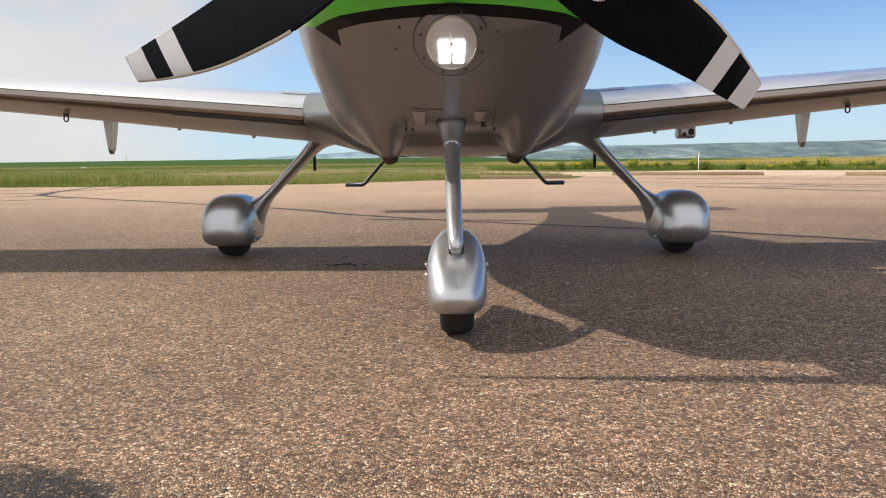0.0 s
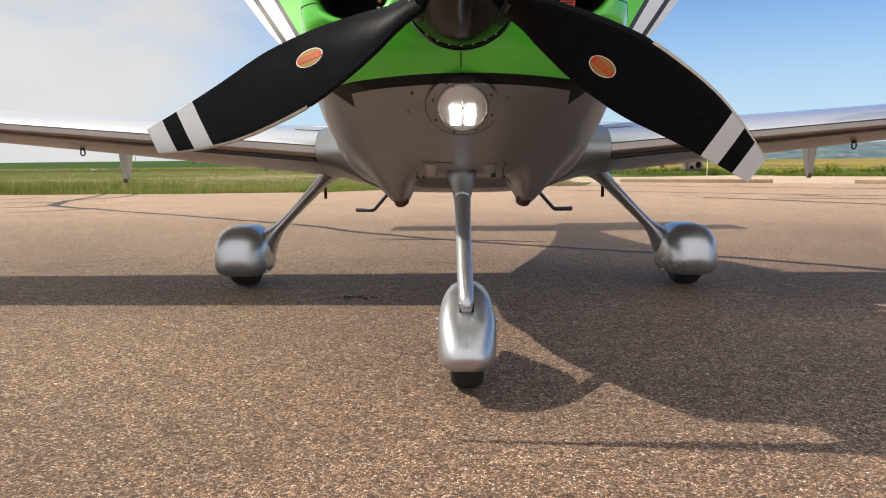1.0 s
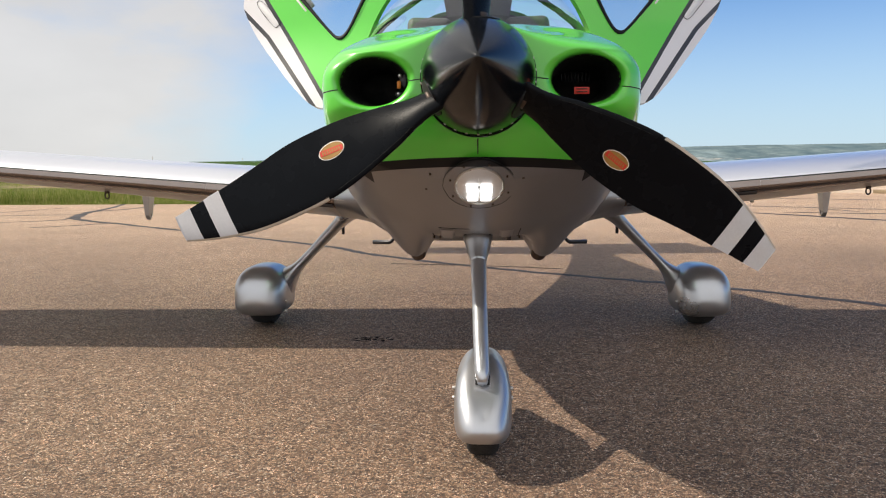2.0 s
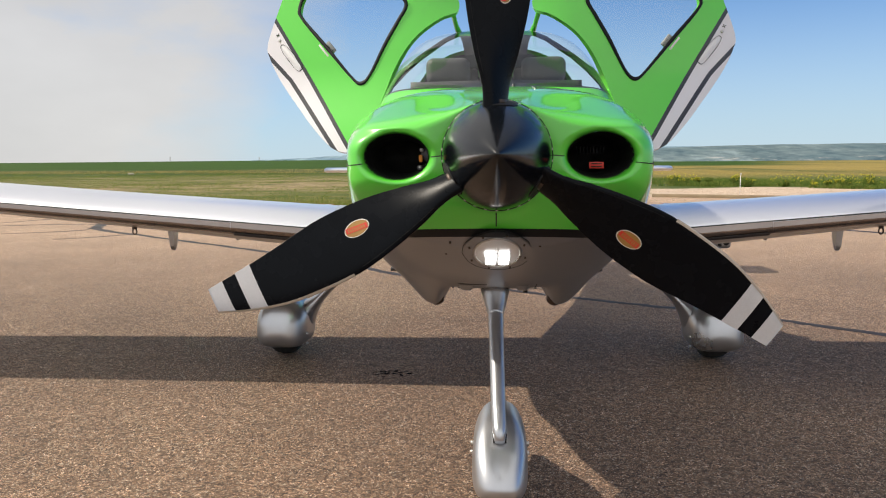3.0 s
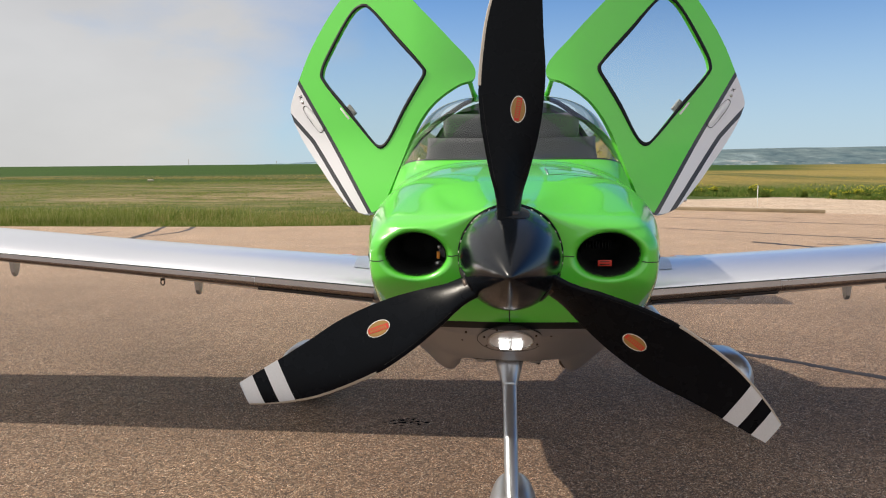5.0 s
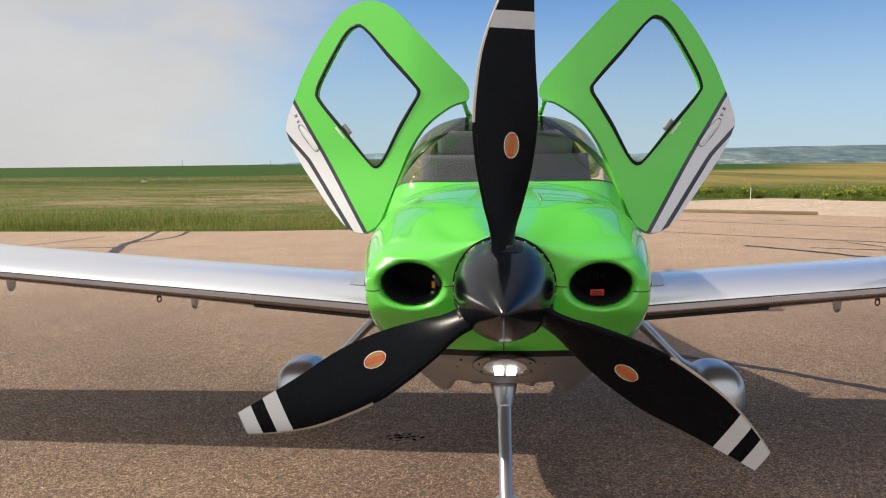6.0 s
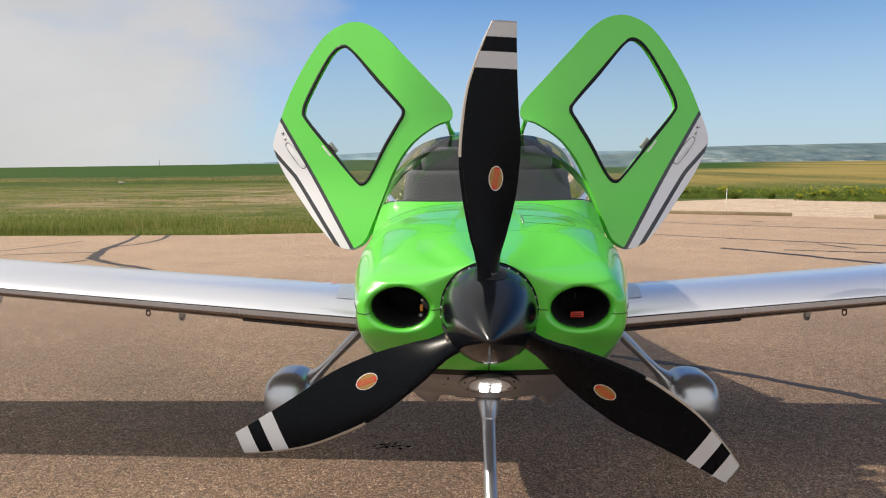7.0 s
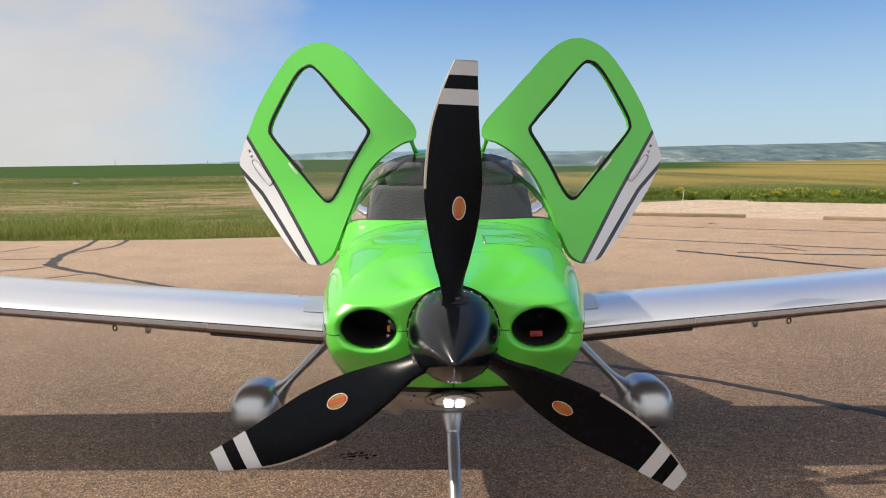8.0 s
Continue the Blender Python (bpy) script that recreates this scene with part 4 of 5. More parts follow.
vent(-0.118, 0.69, 0.79); vent(-0.122, 0.80, 0.855); vent(0.113, 0.69, 0.785)
for run in ([(0.165, 0.68 + 0.27 * k / 8) for k in range(9)], [(-0.15 + 0.12 * k / 6, 0.665) for k in range(7)], [(-0.18, 0.80 + 0.12 * k / 5) for k in range(6)]):
    part("belly_seam", tube([chin(x, y) - Vector((0, 0, 0.0005)) for x, y in run], 0.0016, 6), SEAM, airplane)
q = chin(0.126, 0.835)
part("drain_valve", tube([q + Vector((0, 0, 0.01)), q - Vector((0, 0, 0.018))], 0.010, 12), BLACKP, airplane)
for x in (-0.185, -0.16, -0.03, 0.175):
    q = chin(x, 0.98)
    part("drain", tube([q + Vector((0, 0, 0.01)), q - Vector((0, 0, 0.012))], 0.004, 8), PIPE, airplane)


# ---- propeller ----
LEAD = [(0.13, 0.048), (0.17, 0.049), (0.219, 0.057), (0.28, 0.076), (0.409, 0.105), (0.527, 0.120), (0.644, 0.117), (0.75, 0.105), (0.835, 0.083), (0.911, 0.056), (0.977, 0.027)]
TRAIL = [(0.13, 0.025), (0.17, 0.0255), (0.218, 0.030), (0.278, 0.045), (0.407, 0.0705), (0.525, 0.080), (0.602, 0.079), (0.699, 0.068), (0.814, 0.058), (0.977, 0.048)]
PITCH = [(0.13, 0.85), (0.22, 0.72), (0.3, 0.52), (0.5, 0.33), (0.75, 0.20), (0.98, 0.13)]
THICK = [(0.13, 0.036), (0.22, 0.026), (0.35, 0.016), (0.5, 0.011), (0.75, 0.007), (0.98, 0.004)]


def blade_point(r, w, out=0.0):
    """Local: z along the blade, the leading edge at -x. w from 0 at the trailing edge along the front to 0.5 at the leading edge, back to 1."""
    lead, trail, k, th = (lerp_table(t, r) for t in (LEAD, TRAIL, PITCH, THICK))
    c = (1 + math.cos(2 * PI * w)) / 2
    x = -lead + (lead + trail) * c
    prof = 2.598 * math.sqrt(max(c, 0)) * (1 - c) if r > 0.35 else (1 - smooth01(0.13, 0.35, r)) * math.sqrt(max(0, 1 - (2 * c - 1) ** 2)) + smooth01(0.13, 0.35, r) * 2.598 * math.sqrt(max(c, 0)) * (1 - c)
    y = k * x + (-1 if w < 0.5 else 1) * (th * prof + out)
    if out:
        x += out * (1 if c > 0.97 else -1 if c < 0.03 else 0)
    return Vector((x, y, r))


def make_blade(angle, mark=0.470):
    m = Matrix.Translation(HUB) @ Matrix.Rotation(radians(90 - angle), 4, "Y")
    def P(r, w, out=0.0):
        return m @ blade_point(r, w, out)
    n = 48
    bm = sheet(lambda u, v: P(0.13 + 0.842 * u, v), 60, n, loop_v=True)
    bm.verts.ensure_lookup_table()
    rim = [bm.verts[60 * n + j] for j in range(n)]
    cap(bm, rim)
    b = part("propeller_blade", bm, BLADE, airplane, "matt black propeller blade with grey tip bands")
    for r0, r1 in ((0.923, 0.974), (0.823, 0.876)):
        bm = sheet(lambda u, v: P(r0 + (r1 - r0) * u, v, 0.0008), 8, n, loop_v=True)
        if r1 > 0.95:
            bm.verts.ensure_lookup_table()
            cap(bm, [bm.verts[8 * n + j] for j in range(n)])
        part("tip_band", bm, TIPGREY, b, "light grey band")
    part("edge_guard", sheet(lambda u, v: P(0.535 + 0.437 * u, 0.437 + 0.126 * v, 0.0018), 40, 16), TAN, b, "bare metal guard along the leading edge")
    part("root_cuff", sheet(lambda u, v: P(0.20 + 0.325 * u, 0.40 + 0.20 * v, 0.0012), 30, 16), BLADE, b, "black rubber boot on the inner leading edge")
    # maker's mark: oval with a gold field and a red bar
    def front(r, x):
        lead, trail = lerp_table(LEAD, r), lerp_table(TRAIL, r)
        c = (x + lead) / (lead + trail)
        w = math.acos(max(-1, min(1, 2 * c - 1))) / (2 * PI)
        return w
    def oval(sx, sr, out, bar=False):
        def fn(u, v):
            a = 2 * PI * u
            if bar:
                x, r = (u - 0.5) * 2 * sx, (v - 0.5) * 2 * sr
                return P(mark + r, front(mark + r, 0.002 + x + 0.12 * r), out)
            x, r = sx * math.cos(a) * v, sr * math.sin(a) * v
            return P(mark + r, front(mark + r, 0.002 + x), out)
        return sheet(fn, 12 if bar else 40, 8, loop_u=not bar)
    part("mark_oval", oval(0.0235, 0.0405, 0.0008), WHITEP, b, "white oval mark")
    part("mark_field", oval(0.0212, 0.0380, 0.0014), GOLD, b, "gold field")
    part("mark_bar", oval(0.0078, 0.0345, 0.0020, True), RED, b, "red bar")
    bm = bmesh.new()
    for k in range(8):
        r0 = mark - 0.0262 + 0.0072 * k
        sheet(lambda u, v: P(r0 + 0.0042 * v, front(r0 + 0.0042 * v, 0.002 - 0.0052 + 0.0104 * u + 0.12 * (r0 - mark)), 0.0024), 2, 1, bm=bm)
    part("mark_print", bm, GOLD, b, "row of small gold bars")
    # clamp ring where the blade leaves the spinner
    part("blade_collar", tube([m @ Vector((-0.012, 0, 0.146)), m @ Vector((-0.012, 0, 0.160))], [0.034, 0.033], 20), PIPE, b, "steel clamp")
    part("boot_edge", tube([P(0.23 + 0.27 * k / 20, 0.392 + 0.03 * (k / 20), 0.0012) for k in range(21)], 0.0005, 5), RUBBER, b, "thin edge of the rubber boot")
    return b


for k in range(3):
    make_blade(87.4 + 120 * k, 0.458 if k == 2 else 0.470)


def spin(u, v):
    s = u
    r = 0.170 * math.sin(PI / 2 * s) ** 0.86
    a = 2 * PI * v
    y = -0.42 + 0.475 * s
    # the shell is scalloped back where the blades come out
    return Vector((HUB.x + r * math.cos(a), y, HUB.z + r * math.sin(a)))


bm = sheet(spin, 48, 96, loop_v=True)
sheet(lambda u, v: Vector((HUB.x + (0.170 - 0.150 * u) * math.cos(2 * PI * v), 0.055, HUB.z + (0.170 - 0.150 * u) * math.sin(2 * PI * v))), 2, 96, loop_v=True, bm=bm)
bmesh.ops.remove_doubles(bm, verts=bm.verts, dist=0.0004)
spinner = part("spinner", bm, SPINNER, airplane, "satin black pointed spinner")
part("backplate", tube([(HUB.x, 0.040, HUB.z), (HUB.x, 0.060, HUB.z)], [0.1725, 0.1725], 64), BLADE, spinner)
for k in range(30):
    a = 2 * PI * (k + 0.5) / 30
    if min(abs((math.degrees(a) - b + 180) % 360 - 180) for b in (87.4, 207.4, 327.4)) < 18:
        continue
    d = Vector((math.cos(a), 0, math.sin(a)))
    q = Vector((HUB.x, 0.028, HUB.z)) + d * 0.1695
    part("screw", tube([q - d * 0.002, q + d * 0.002], 0.0037, 8), STEEL, spinner)
for k in range(3):
    # near-black patches on the closed shell paint in the shaded blade root slots
    m = Matrix.Translation(HUB) @ Matrix.Rotation(radians(90 - 87.4 - 120 * k), 4, "Y")
    def slot(u, v):
        a = 2 * PI * u
        x, y = 0.055 * math.cos(a) * v, 0.02 + 0.075 * math.sin(a) * v
        wy = HUB.y + y
        s = min(1, (wy + 0.42) / 0.475)
        r = 0.170 * math.sin(PI / 2 * s) ** 0.86
        return m @ Vector((x, y, math.sqrt(max(0, r * r - x * x)) + 0.0012))
    part("slot_shade", sheet(slot, 32, 6, loop_u=True), DARK, spinner)
    part("slot_rim", tube([slot(k / 32, 1.0) for k in range(33)], 0.0018, 6, caps=False), SPINNER, spinner)


# ---- ground ----
def ground_nodes(name):
    m = bpy.data.materials.new(name)
    m.use_nodes = True
    return m, m.node_tree.nodes, m.node_tree.links, m.node_tree.nodes["Principled BSDF"]


def mix_rgb(n, l, fac, a, b, mode="MIX"):
    k = n.new("ShaderNodeMix"); k.data_type = "RGBA"; k.blend_type = mode
    for key, v in ((0, fac), ("A", a), ("B", b)):
        if isinstance(v, tuple):
            k.inputs[key].default_value = (*v, 1)
        elif isinstance(v, (int, float)):
            k.inputs[key].default_value = v
        else:
            l.new(v, k.inputs[key])
    return k.outputs["Result"]


def noise_tex(n, l, vec, scale, detail=4, rough=0.5):
    t = n.new("ShaderNodeTexNoise")
    t.inputs["Scale"].default_value, t.inputs["Detail"].default_value, t.inputs["Roughness"].default_value = scale, detail, rough
    l.new(vec, t.inputs["Vector"])
    return t.outputs["Fac"]


def ramp(n, l, fac, stops):
    r = n.new("ShaderNodeValToRGB")
    while len(r.color_ramp.elements) < len(stops):
        r.color_ramp.elements.new(0.5)
    for e, (p, c) in zip(r.color_ramp.elements, stops):
        e.position, e.color = p, (*c, 1) if isinstance(c, tuple) else (c, c, c, 1)
    l.new(fac, r.inputs[0])
    return r.outputs[0]


def asphalt():
    """Worn asphalt with exposed reddish and pale pebbles."""
    m, n, l, b = ground_nodes("pebbled_asphalt")
    co = n.new("ShaderNodeTexCoord").outputs["Object"]
    v = n.new("ShaderNodeTexVoronoi")
    v.inputs["Scale"].default_value = 150
    l.new(co, v.inputs["Vector"])
    edge = n.new("ShaderNodeTexVoronoi"); edge.feature = "DISTANCE_TO_EDGE"
    edge.inputs["Scale"].default_value = 150
    l.new(co, edge.inputs["Vector"])
    sep = n.new("ShaderNodeSeparateColor")
    l.new(v.outputs["Color"], sep.inputs[0])
    stone = ramp(n, l, sep.outputs[0], [(0.0, (0.12, 0.064, 0.036)), (0.3, (0.34, 0.196, 0.115)), (0.65, (0.54, 0.338, 0.208)), (0.88, (0.71, 0.51, 0.355)), (1.0, (0.92, 0.78, 0.62))])
    gap = ramp(n, l, edge.outputs["Distance"], [(0.0, 1.0), (0.18, 0.0)])
    c = mix_rgb(n, l, gap, stone, (0.045, 0.03, 0.022))
    big = ramp(n, l, noise_tex(n, l, co, 0.6, 5), [(0.3, (0.76, 0.745, 0.735)), (0.7, (1.15, 1.13, 1.11))])
    c = mix_rgb(n, l, 1.0, c, big, "MULTIPLY")
    mid = ramp(n, l, noise_tex(n, l, co, 9, 4), [(0.3, (0.86, 0.86, 0.86)), (0.7, (1.1, 1.1, 1.1))])
    c = mix_rgb(n, l, 1.0, c, mid, "MULTIPLY")
    chips = n.new("ShaderNodeTexVoronoi"); chips.inputs["Scale"].default_value = 75
    l.new(co, chips.inputs["Vector"])
    chip = n.new("ShaderNodeSeparateColor"); l.new(chips.outputs["Color"], chip.inputs[0])
    c = mix_rgb(n, l, 1.0, c, ramp(n, l, chip.outputs[0], [(0.0, (0.56, 0.54, 0.53)), (0.35, (0.97, 0.97, 0.97)), (0.72, (1.14, 1.14, 1.14)), (1.0, (1.55, 1.54, 1.52))]), "MULTIPLY")
    # a dark patch with a ragged edge, some pebbles left pale in it
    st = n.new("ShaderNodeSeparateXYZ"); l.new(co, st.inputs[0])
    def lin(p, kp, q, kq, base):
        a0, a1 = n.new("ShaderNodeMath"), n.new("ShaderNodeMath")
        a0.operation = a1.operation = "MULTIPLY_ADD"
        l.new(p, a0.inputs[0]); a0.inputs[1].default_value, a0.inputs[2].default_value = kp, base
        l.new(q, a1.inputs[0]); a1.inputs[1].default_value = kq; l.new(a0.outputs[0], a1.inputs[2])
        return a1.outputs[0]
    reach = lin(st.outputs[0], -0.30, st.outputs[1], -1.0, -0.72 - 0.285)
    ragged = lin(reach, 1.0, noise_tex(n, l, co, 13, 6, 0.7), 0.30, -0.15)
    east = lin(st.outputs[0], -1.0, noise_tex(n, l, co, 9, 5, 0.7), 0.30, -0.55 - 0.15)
    patch_edge = n.new("ShaderNodeMath"); patch_edge.operation = "MULTIPLY"
    l.new(ramp(n, l, ragged, [(0.0, 0.0), (0.05, 1.0)]), patch_edge.inputs[0]); l.new(ramp(n, l, east, [(0.0, 0.0), (0.07, 1.0)]), patch_edge.inputs[1])
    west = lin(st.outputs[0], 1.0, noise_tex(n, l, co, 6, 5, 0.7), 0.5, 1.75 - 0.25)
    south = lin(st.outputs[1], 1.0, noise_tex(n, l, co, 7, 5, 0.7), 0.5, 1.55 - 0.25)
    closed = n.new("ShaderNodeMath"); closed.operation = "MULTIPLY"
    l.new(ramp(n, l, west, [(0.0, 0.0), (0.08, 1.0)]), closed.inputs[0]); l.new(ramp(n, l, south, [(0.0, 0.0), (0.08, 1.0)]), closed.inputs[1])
    patch_mask = n.new("ShaderNodeMath"); patch_mask.operation = "MULTIPLY"
    l.new(patch_edge.outputs[0], patch_mask.inputs[0]); l.new(closed.outputs[0], patch_mask.inputs[1])
    patch_colour = mix_rgb(n, l, ramp(n, l, sep.outputs[1], [(0.72, 0.0), (0.9, 0.55)]), (0.014, 0.011, 0.010), c)
    c = mix_rgb(n, l, patch_mask.outputs[0], c, patch_colour)
    # grazing glare painted into the colour pales the far apron; worn tyre lines and patches
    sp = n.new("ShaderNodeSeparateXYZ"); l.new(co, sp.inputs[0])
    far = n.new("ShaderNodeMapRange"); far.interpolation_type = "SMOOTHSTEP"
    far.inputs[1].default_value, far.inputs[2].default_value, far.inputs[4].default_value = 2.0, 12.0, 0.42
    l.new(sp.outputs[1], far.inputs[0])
    far_glare = ramp(n, l, noise_tex(n, l, co, 1.4, 6), [(0.3, (0.52, 0.365, 0.248)), (0.7, (0.64, 0.465, 0.325))])
    c = mix_rgb(n, l, far.outputs[0], c, far_glare)
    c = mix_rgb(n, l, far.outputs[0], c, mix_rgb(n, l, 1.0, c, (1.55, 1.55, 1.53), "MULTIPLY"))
    l.new(c, b.inputs["Base Color"])
    b.inputs["Roughness"].default_value = 0.72
    bp = n.new("ShaderNodeBump")
    bp.inputs["Strength"].default_value, bp.inputs["Distance"].default_value = 1.0, 0.005
    h = ramp(n, l, edge.outputs["Distance"], [(0.0, 0.0), (0.35, 1.0)])
    l.new(h, bp.inputs["Height"]); l.new(bp.outputs[0], b.inputs["Normal"])
    return m


def meadow():
    """Grass with worn patches of bare earth and, farther off, a green crop."""
    m, n, l, b = ground_nodes("meadow")
    co = n.new("ShaderNodeTexCoord").outputs["Object"]
    def stretched(sx, sy):
        mp = n.new("ShaderNodeMapping"); mp.inputs["Scale"].default_value = (sx, sy, 1)
        l.new(co, mp.inputs[0])
        return mp.outputs[0]
    def span(sock, a0, a1, b0, b1):
        k = n.new("ShaderNodeMapRange"); k.interpolation_type = "SMOOTHSTEP"
        for i, v in enumerate((a0, a1, b0, b1)):
            k.inputs[i + 1].default_value = v
        l.new(sock, k.inputs[0])
        return k.outputs[0]
    def mul(p, q):
        k = n.new("ShaderNodeMath"); k.operation = "MULTIPLY"
        l.new(p, k.inputs[0]); l.new(q, k.inputs[1])
        return k.outputs[0]
    sep = n.new("ShaderNodeSeparateXYZ"); l.new(co, sep.inputs[0])
    far_y = n.new("ShaderNodeMath"); far_y.operation = "MULTIPLY_ADD"
    l.new(noise_tex(n, l, stretched(0.06, 0.10), 1.0, 5, 0.6), far_y.inputs[0])
    far_y.inputs[1].default_value = 26
    l.new(sep.outputs[1], far_y.inputs[2])
    wy = far_y.outputs[0]
    # mixed grass at three sizes of clump
    grass = ramp(n, l, noise_tex(n, l, stretched(0.22, 0.5), 1.5, 8, 0.68), [(0.30, (0.045, 0.070, 0.016)), (0.45, (0.098, 0.122, 0.030)), (0.56, (0.155, 0.152, 0.050)), (0.70, (0.27, 0.22, 0.10))])
    earth = ramp(n, l, noise_tex(n, l, stretched(0.5, 0.9), 1.6, 8, 0.7), [(0.3, (0.26, 0.185, 0.115)), (0.55, (0.40, 0.29, 0.19)), (0.75, (0.52, 0.40, 0.28))])
    worn = ramp(n, l, noise_tex(n, l, stretched(0.11, 0.24), 1.25, 10, 0.70), [(0.46, 0.0), (0.52, 0.97)])
    band1 = mul(span(wy, 40, 47, 0.0, 1.0), span(wy, 52, 60, 1.0, 0.25))
    band2 = mul(span(wy, 54, 60, 0.0, 1.0), span(wy, 68, 82, 1.0, 0.0))
    both = n.new("ShaderNodeMath"); both.operation = "MAXIMUM"
    l.new(band1, both.inputs[0]); l.new(band2, both.inputs[1])
    worn = mul(worn, span(sep.outputs[0], -30, -13, 0.4, 1.0))
    c = mix_rgb(n, l, mul(worn, both.outputs[0]), grass, earth)
    track = ramp(n, l, noise_tex(n, l, stretched(0.03, 0.6), 1.4, 6, 0.6), [(0.56, 0.0), (0.66, 0.55)])
    c = mix_rgb(n, l, mul(track, both.outputs[0]), c, earth)
    # taller green growth, a straw fringe, then the crop
    lush = ramp(n, l, noise_tex(n, l, stretched(0.12, 0.25), 1.3, 7, 0.65), [(0.35, (0.034, 0.066, 0.012)), (0.6, (0.070, 0.105, 0.022)), (0.78, (0.20, 0.165, 0.07))])
    c = mix_rgb(n, l, span(wy, 78, 92, 0.0, 0.95), c, lush)
    straw = ramp(n, l, noise_tex(n, l, stretched(0.07, 0.05), 1.2, 7, 0.65), [(0.47, 0.0), (0.64, 0.6)])
    c = mix_rgb(n, l, mul(span(wy, 100, 112, 0.0, 1.0), straw), c, (0.27, 0.20, 0.085))
    crop = ramp(n, l, noise_tex(n, l, stretched(0.02, 0.05), 1.0, 6), [(0.3, (0.032, 0.073, 0.009)), (0.7, (0.046, 0.096, 0.012))])
    c = mix_rgb(n, l, span(wy, 134, 150, 0.0, 1.0), c, crop)
    # straw-yellow grassland with green hollows to the east
    dry = ramp(n, l, noise_tex(n, l, stretched(0.055, 0.005), 1.3, 5, 0.58), [(0.30, (0.055, 0.085, 0.024)), (0.42, (0.15, 0.145, 0.045)), (0.50, (0.29, 0.22, 0.066)), (0.72, (0.36, 0.27, 0.09))])
    side = n.new("ShaderNodeMath"); side.operation = "DIVIDE"
    l.new(sep.outputs[0], side.inputs[0]); l.new(sep.outputs[1], side.inputs[1])
    beyond = n.new("ShaderNodeMath"); beyond.operation = "MAXIMUM"
    l.new(span(wy, 140, 190, 1.0, 0.0), beyond.inputs[0]); l.new(span(side.outputs[0], 0.30, 0.42, 0.0, 1.0), beyond.inputs[1])
    east = mul(span(sep.outputs[0], 1, 9, 0.0, 1.0), beyond.outputs[0])
    # greener growth next to the gravel
    near = n.new("ShaderNodeMath"); near.operation = "MULTIPLY_ADD"
    l.new(sep.outputs[0], near.inputs[0]); near.inputs[1].default_value = 0.62
    mass = n.new("ShaderNodeMath"); mass.operation = "MULTIPLY_ADD"
    l.new(noise_tex(n, l, stretched(0.09, 0.03), 1.0, 5, 0.6), mass.inputs[0]); mass.inputs[1].default_value = -70
    uneven = n.new("ShaderNodeMath"); uneven.operation = "ADD"; uneven.inputs[1].default_value = 35
    l.new(wy, uneven.inputs[0]); l.new(uneven.outputs[0], mass.inputs[2])
    l.new(mass.outputs[0], near.inputs[2])
    green = ramp(n, l, noise_tex(n, l, stretched(0.3, 0.3), 1.4, 7, 0.65), [(0.3, (0.050, 0.080, 0.022)), (0.6, (0.105, 0.140, 0.036)), (0.75, (0.20, 0.18, 0.06))])
    dry = mix_rgb(n, l, span(near.outputs[0], 62, 96, 0.95, 0.0), dry, green)
    c = mix_rgb(n, l, east, c, dry)
    fine = ramp(n, l, noise_tex(n, l, stretched(1.0, 1.6), 5, 8, 0.7), [(0.3, (0.50, 0.52, 0.50)), (0.7, (1.18, 1.18, 1.12))])
    c = mix_rgb(n, l, 1.0, c, fine, "MULTIPLY")
    l.new(c, b.inputs["Base Color"])
    b.inputs["Roughness"].default_value = 0.95
    b.inputs["Specular IOR Level"].default_value = 0.1
    return m


def gravel_material():
    m, n, l, b = ground_nodes("pale_gravel")
    co = n.new("ShaderNodeTexCoord").outputs["Object"]
    v = n.new("ShaderNodeTexVoronoi"); v.inputs["Scale"].default_value = 18
    l.new(co, v.inputs["Vector"])
    sep = n.new("ShaderNodeSeparateColor"); l.new(v.outputs["Color"], sep.inputs[0])
    c = ramp(n, l, sep.outputs[0], [(0, (0.30, 0.21, 0.15)), (0.5, (0.50, 0.38, 0.28)), (1, (0.65, 0.54, 0.41))])
    c = mix_rgb(n, l, 1.0, c, ramp(n, l, noise_tex(n, l, co, 0.8, 5), [(0.3, (0.85, 0.85, 0.85)), (0.7, (1.1, 1.08, 1.05))]), "MULTIPLY")
    l.new(c, b.inputs["Base Color"])
    b.inputs["Roughness"].default_value = 0.9
    bp = n.new("ShaderNodeBump"); bp.inputs["Strength"].default_value, bp.inputs["Distance"].default_value = 0.6, 0.014
    l.new(v.outputs["Distance"], bp.inputs["Height"]); l.new(bp.outputs[0], b.inputs["Normal"])
    return m


ASPHALT, MEADOW, GRAVEL = asphalt(), meadow(), gravel_material()


def flat(name, outline, z, mat, label, category, thick=0.0):
    bm = bmesh.new()
    f = bm.faces.new([bm.verts.new((x, y, z)) for x, y in outline])
    if f.normal.z < 0:
        bmesh.ops.reverse_faces(bm, faces=[f])
    if thick:
        made = bmesh.ops.extrude_face_region(bm, geom=[f])
        bmesh.ops.translate(bm, verts=[v for v in made["geom"] if isinstance(v, bmesh.types.BMVert)], vec=(0, 0, -thick))
    bmesh.ops.triangulate(bm, faces=bm.faces[:])
    bmesh.ops.recalc_face_normals(bm, faces=bm.faces)
    return tagged(part(name, bm, mat, smooth=False), label, category, kind="structure")


def rise(x, y):
    d = math.hypot(x, y)
    east = smooth01(0.02, 0.14, x / max(y, 1.0))
    west = 1 - 0.35 * smooth01(0.35, 0.85, -x / max(y, 1.0))
    return -0.03 + 3.2 * smooth01(70, 900, y) * (1 - east) * west - 34 * east * smooth01(480, 1300, y) + 0.05 * math.sin(x * 0.21) * smooth01(22, 40, y) * math.cos(y * 0.17)


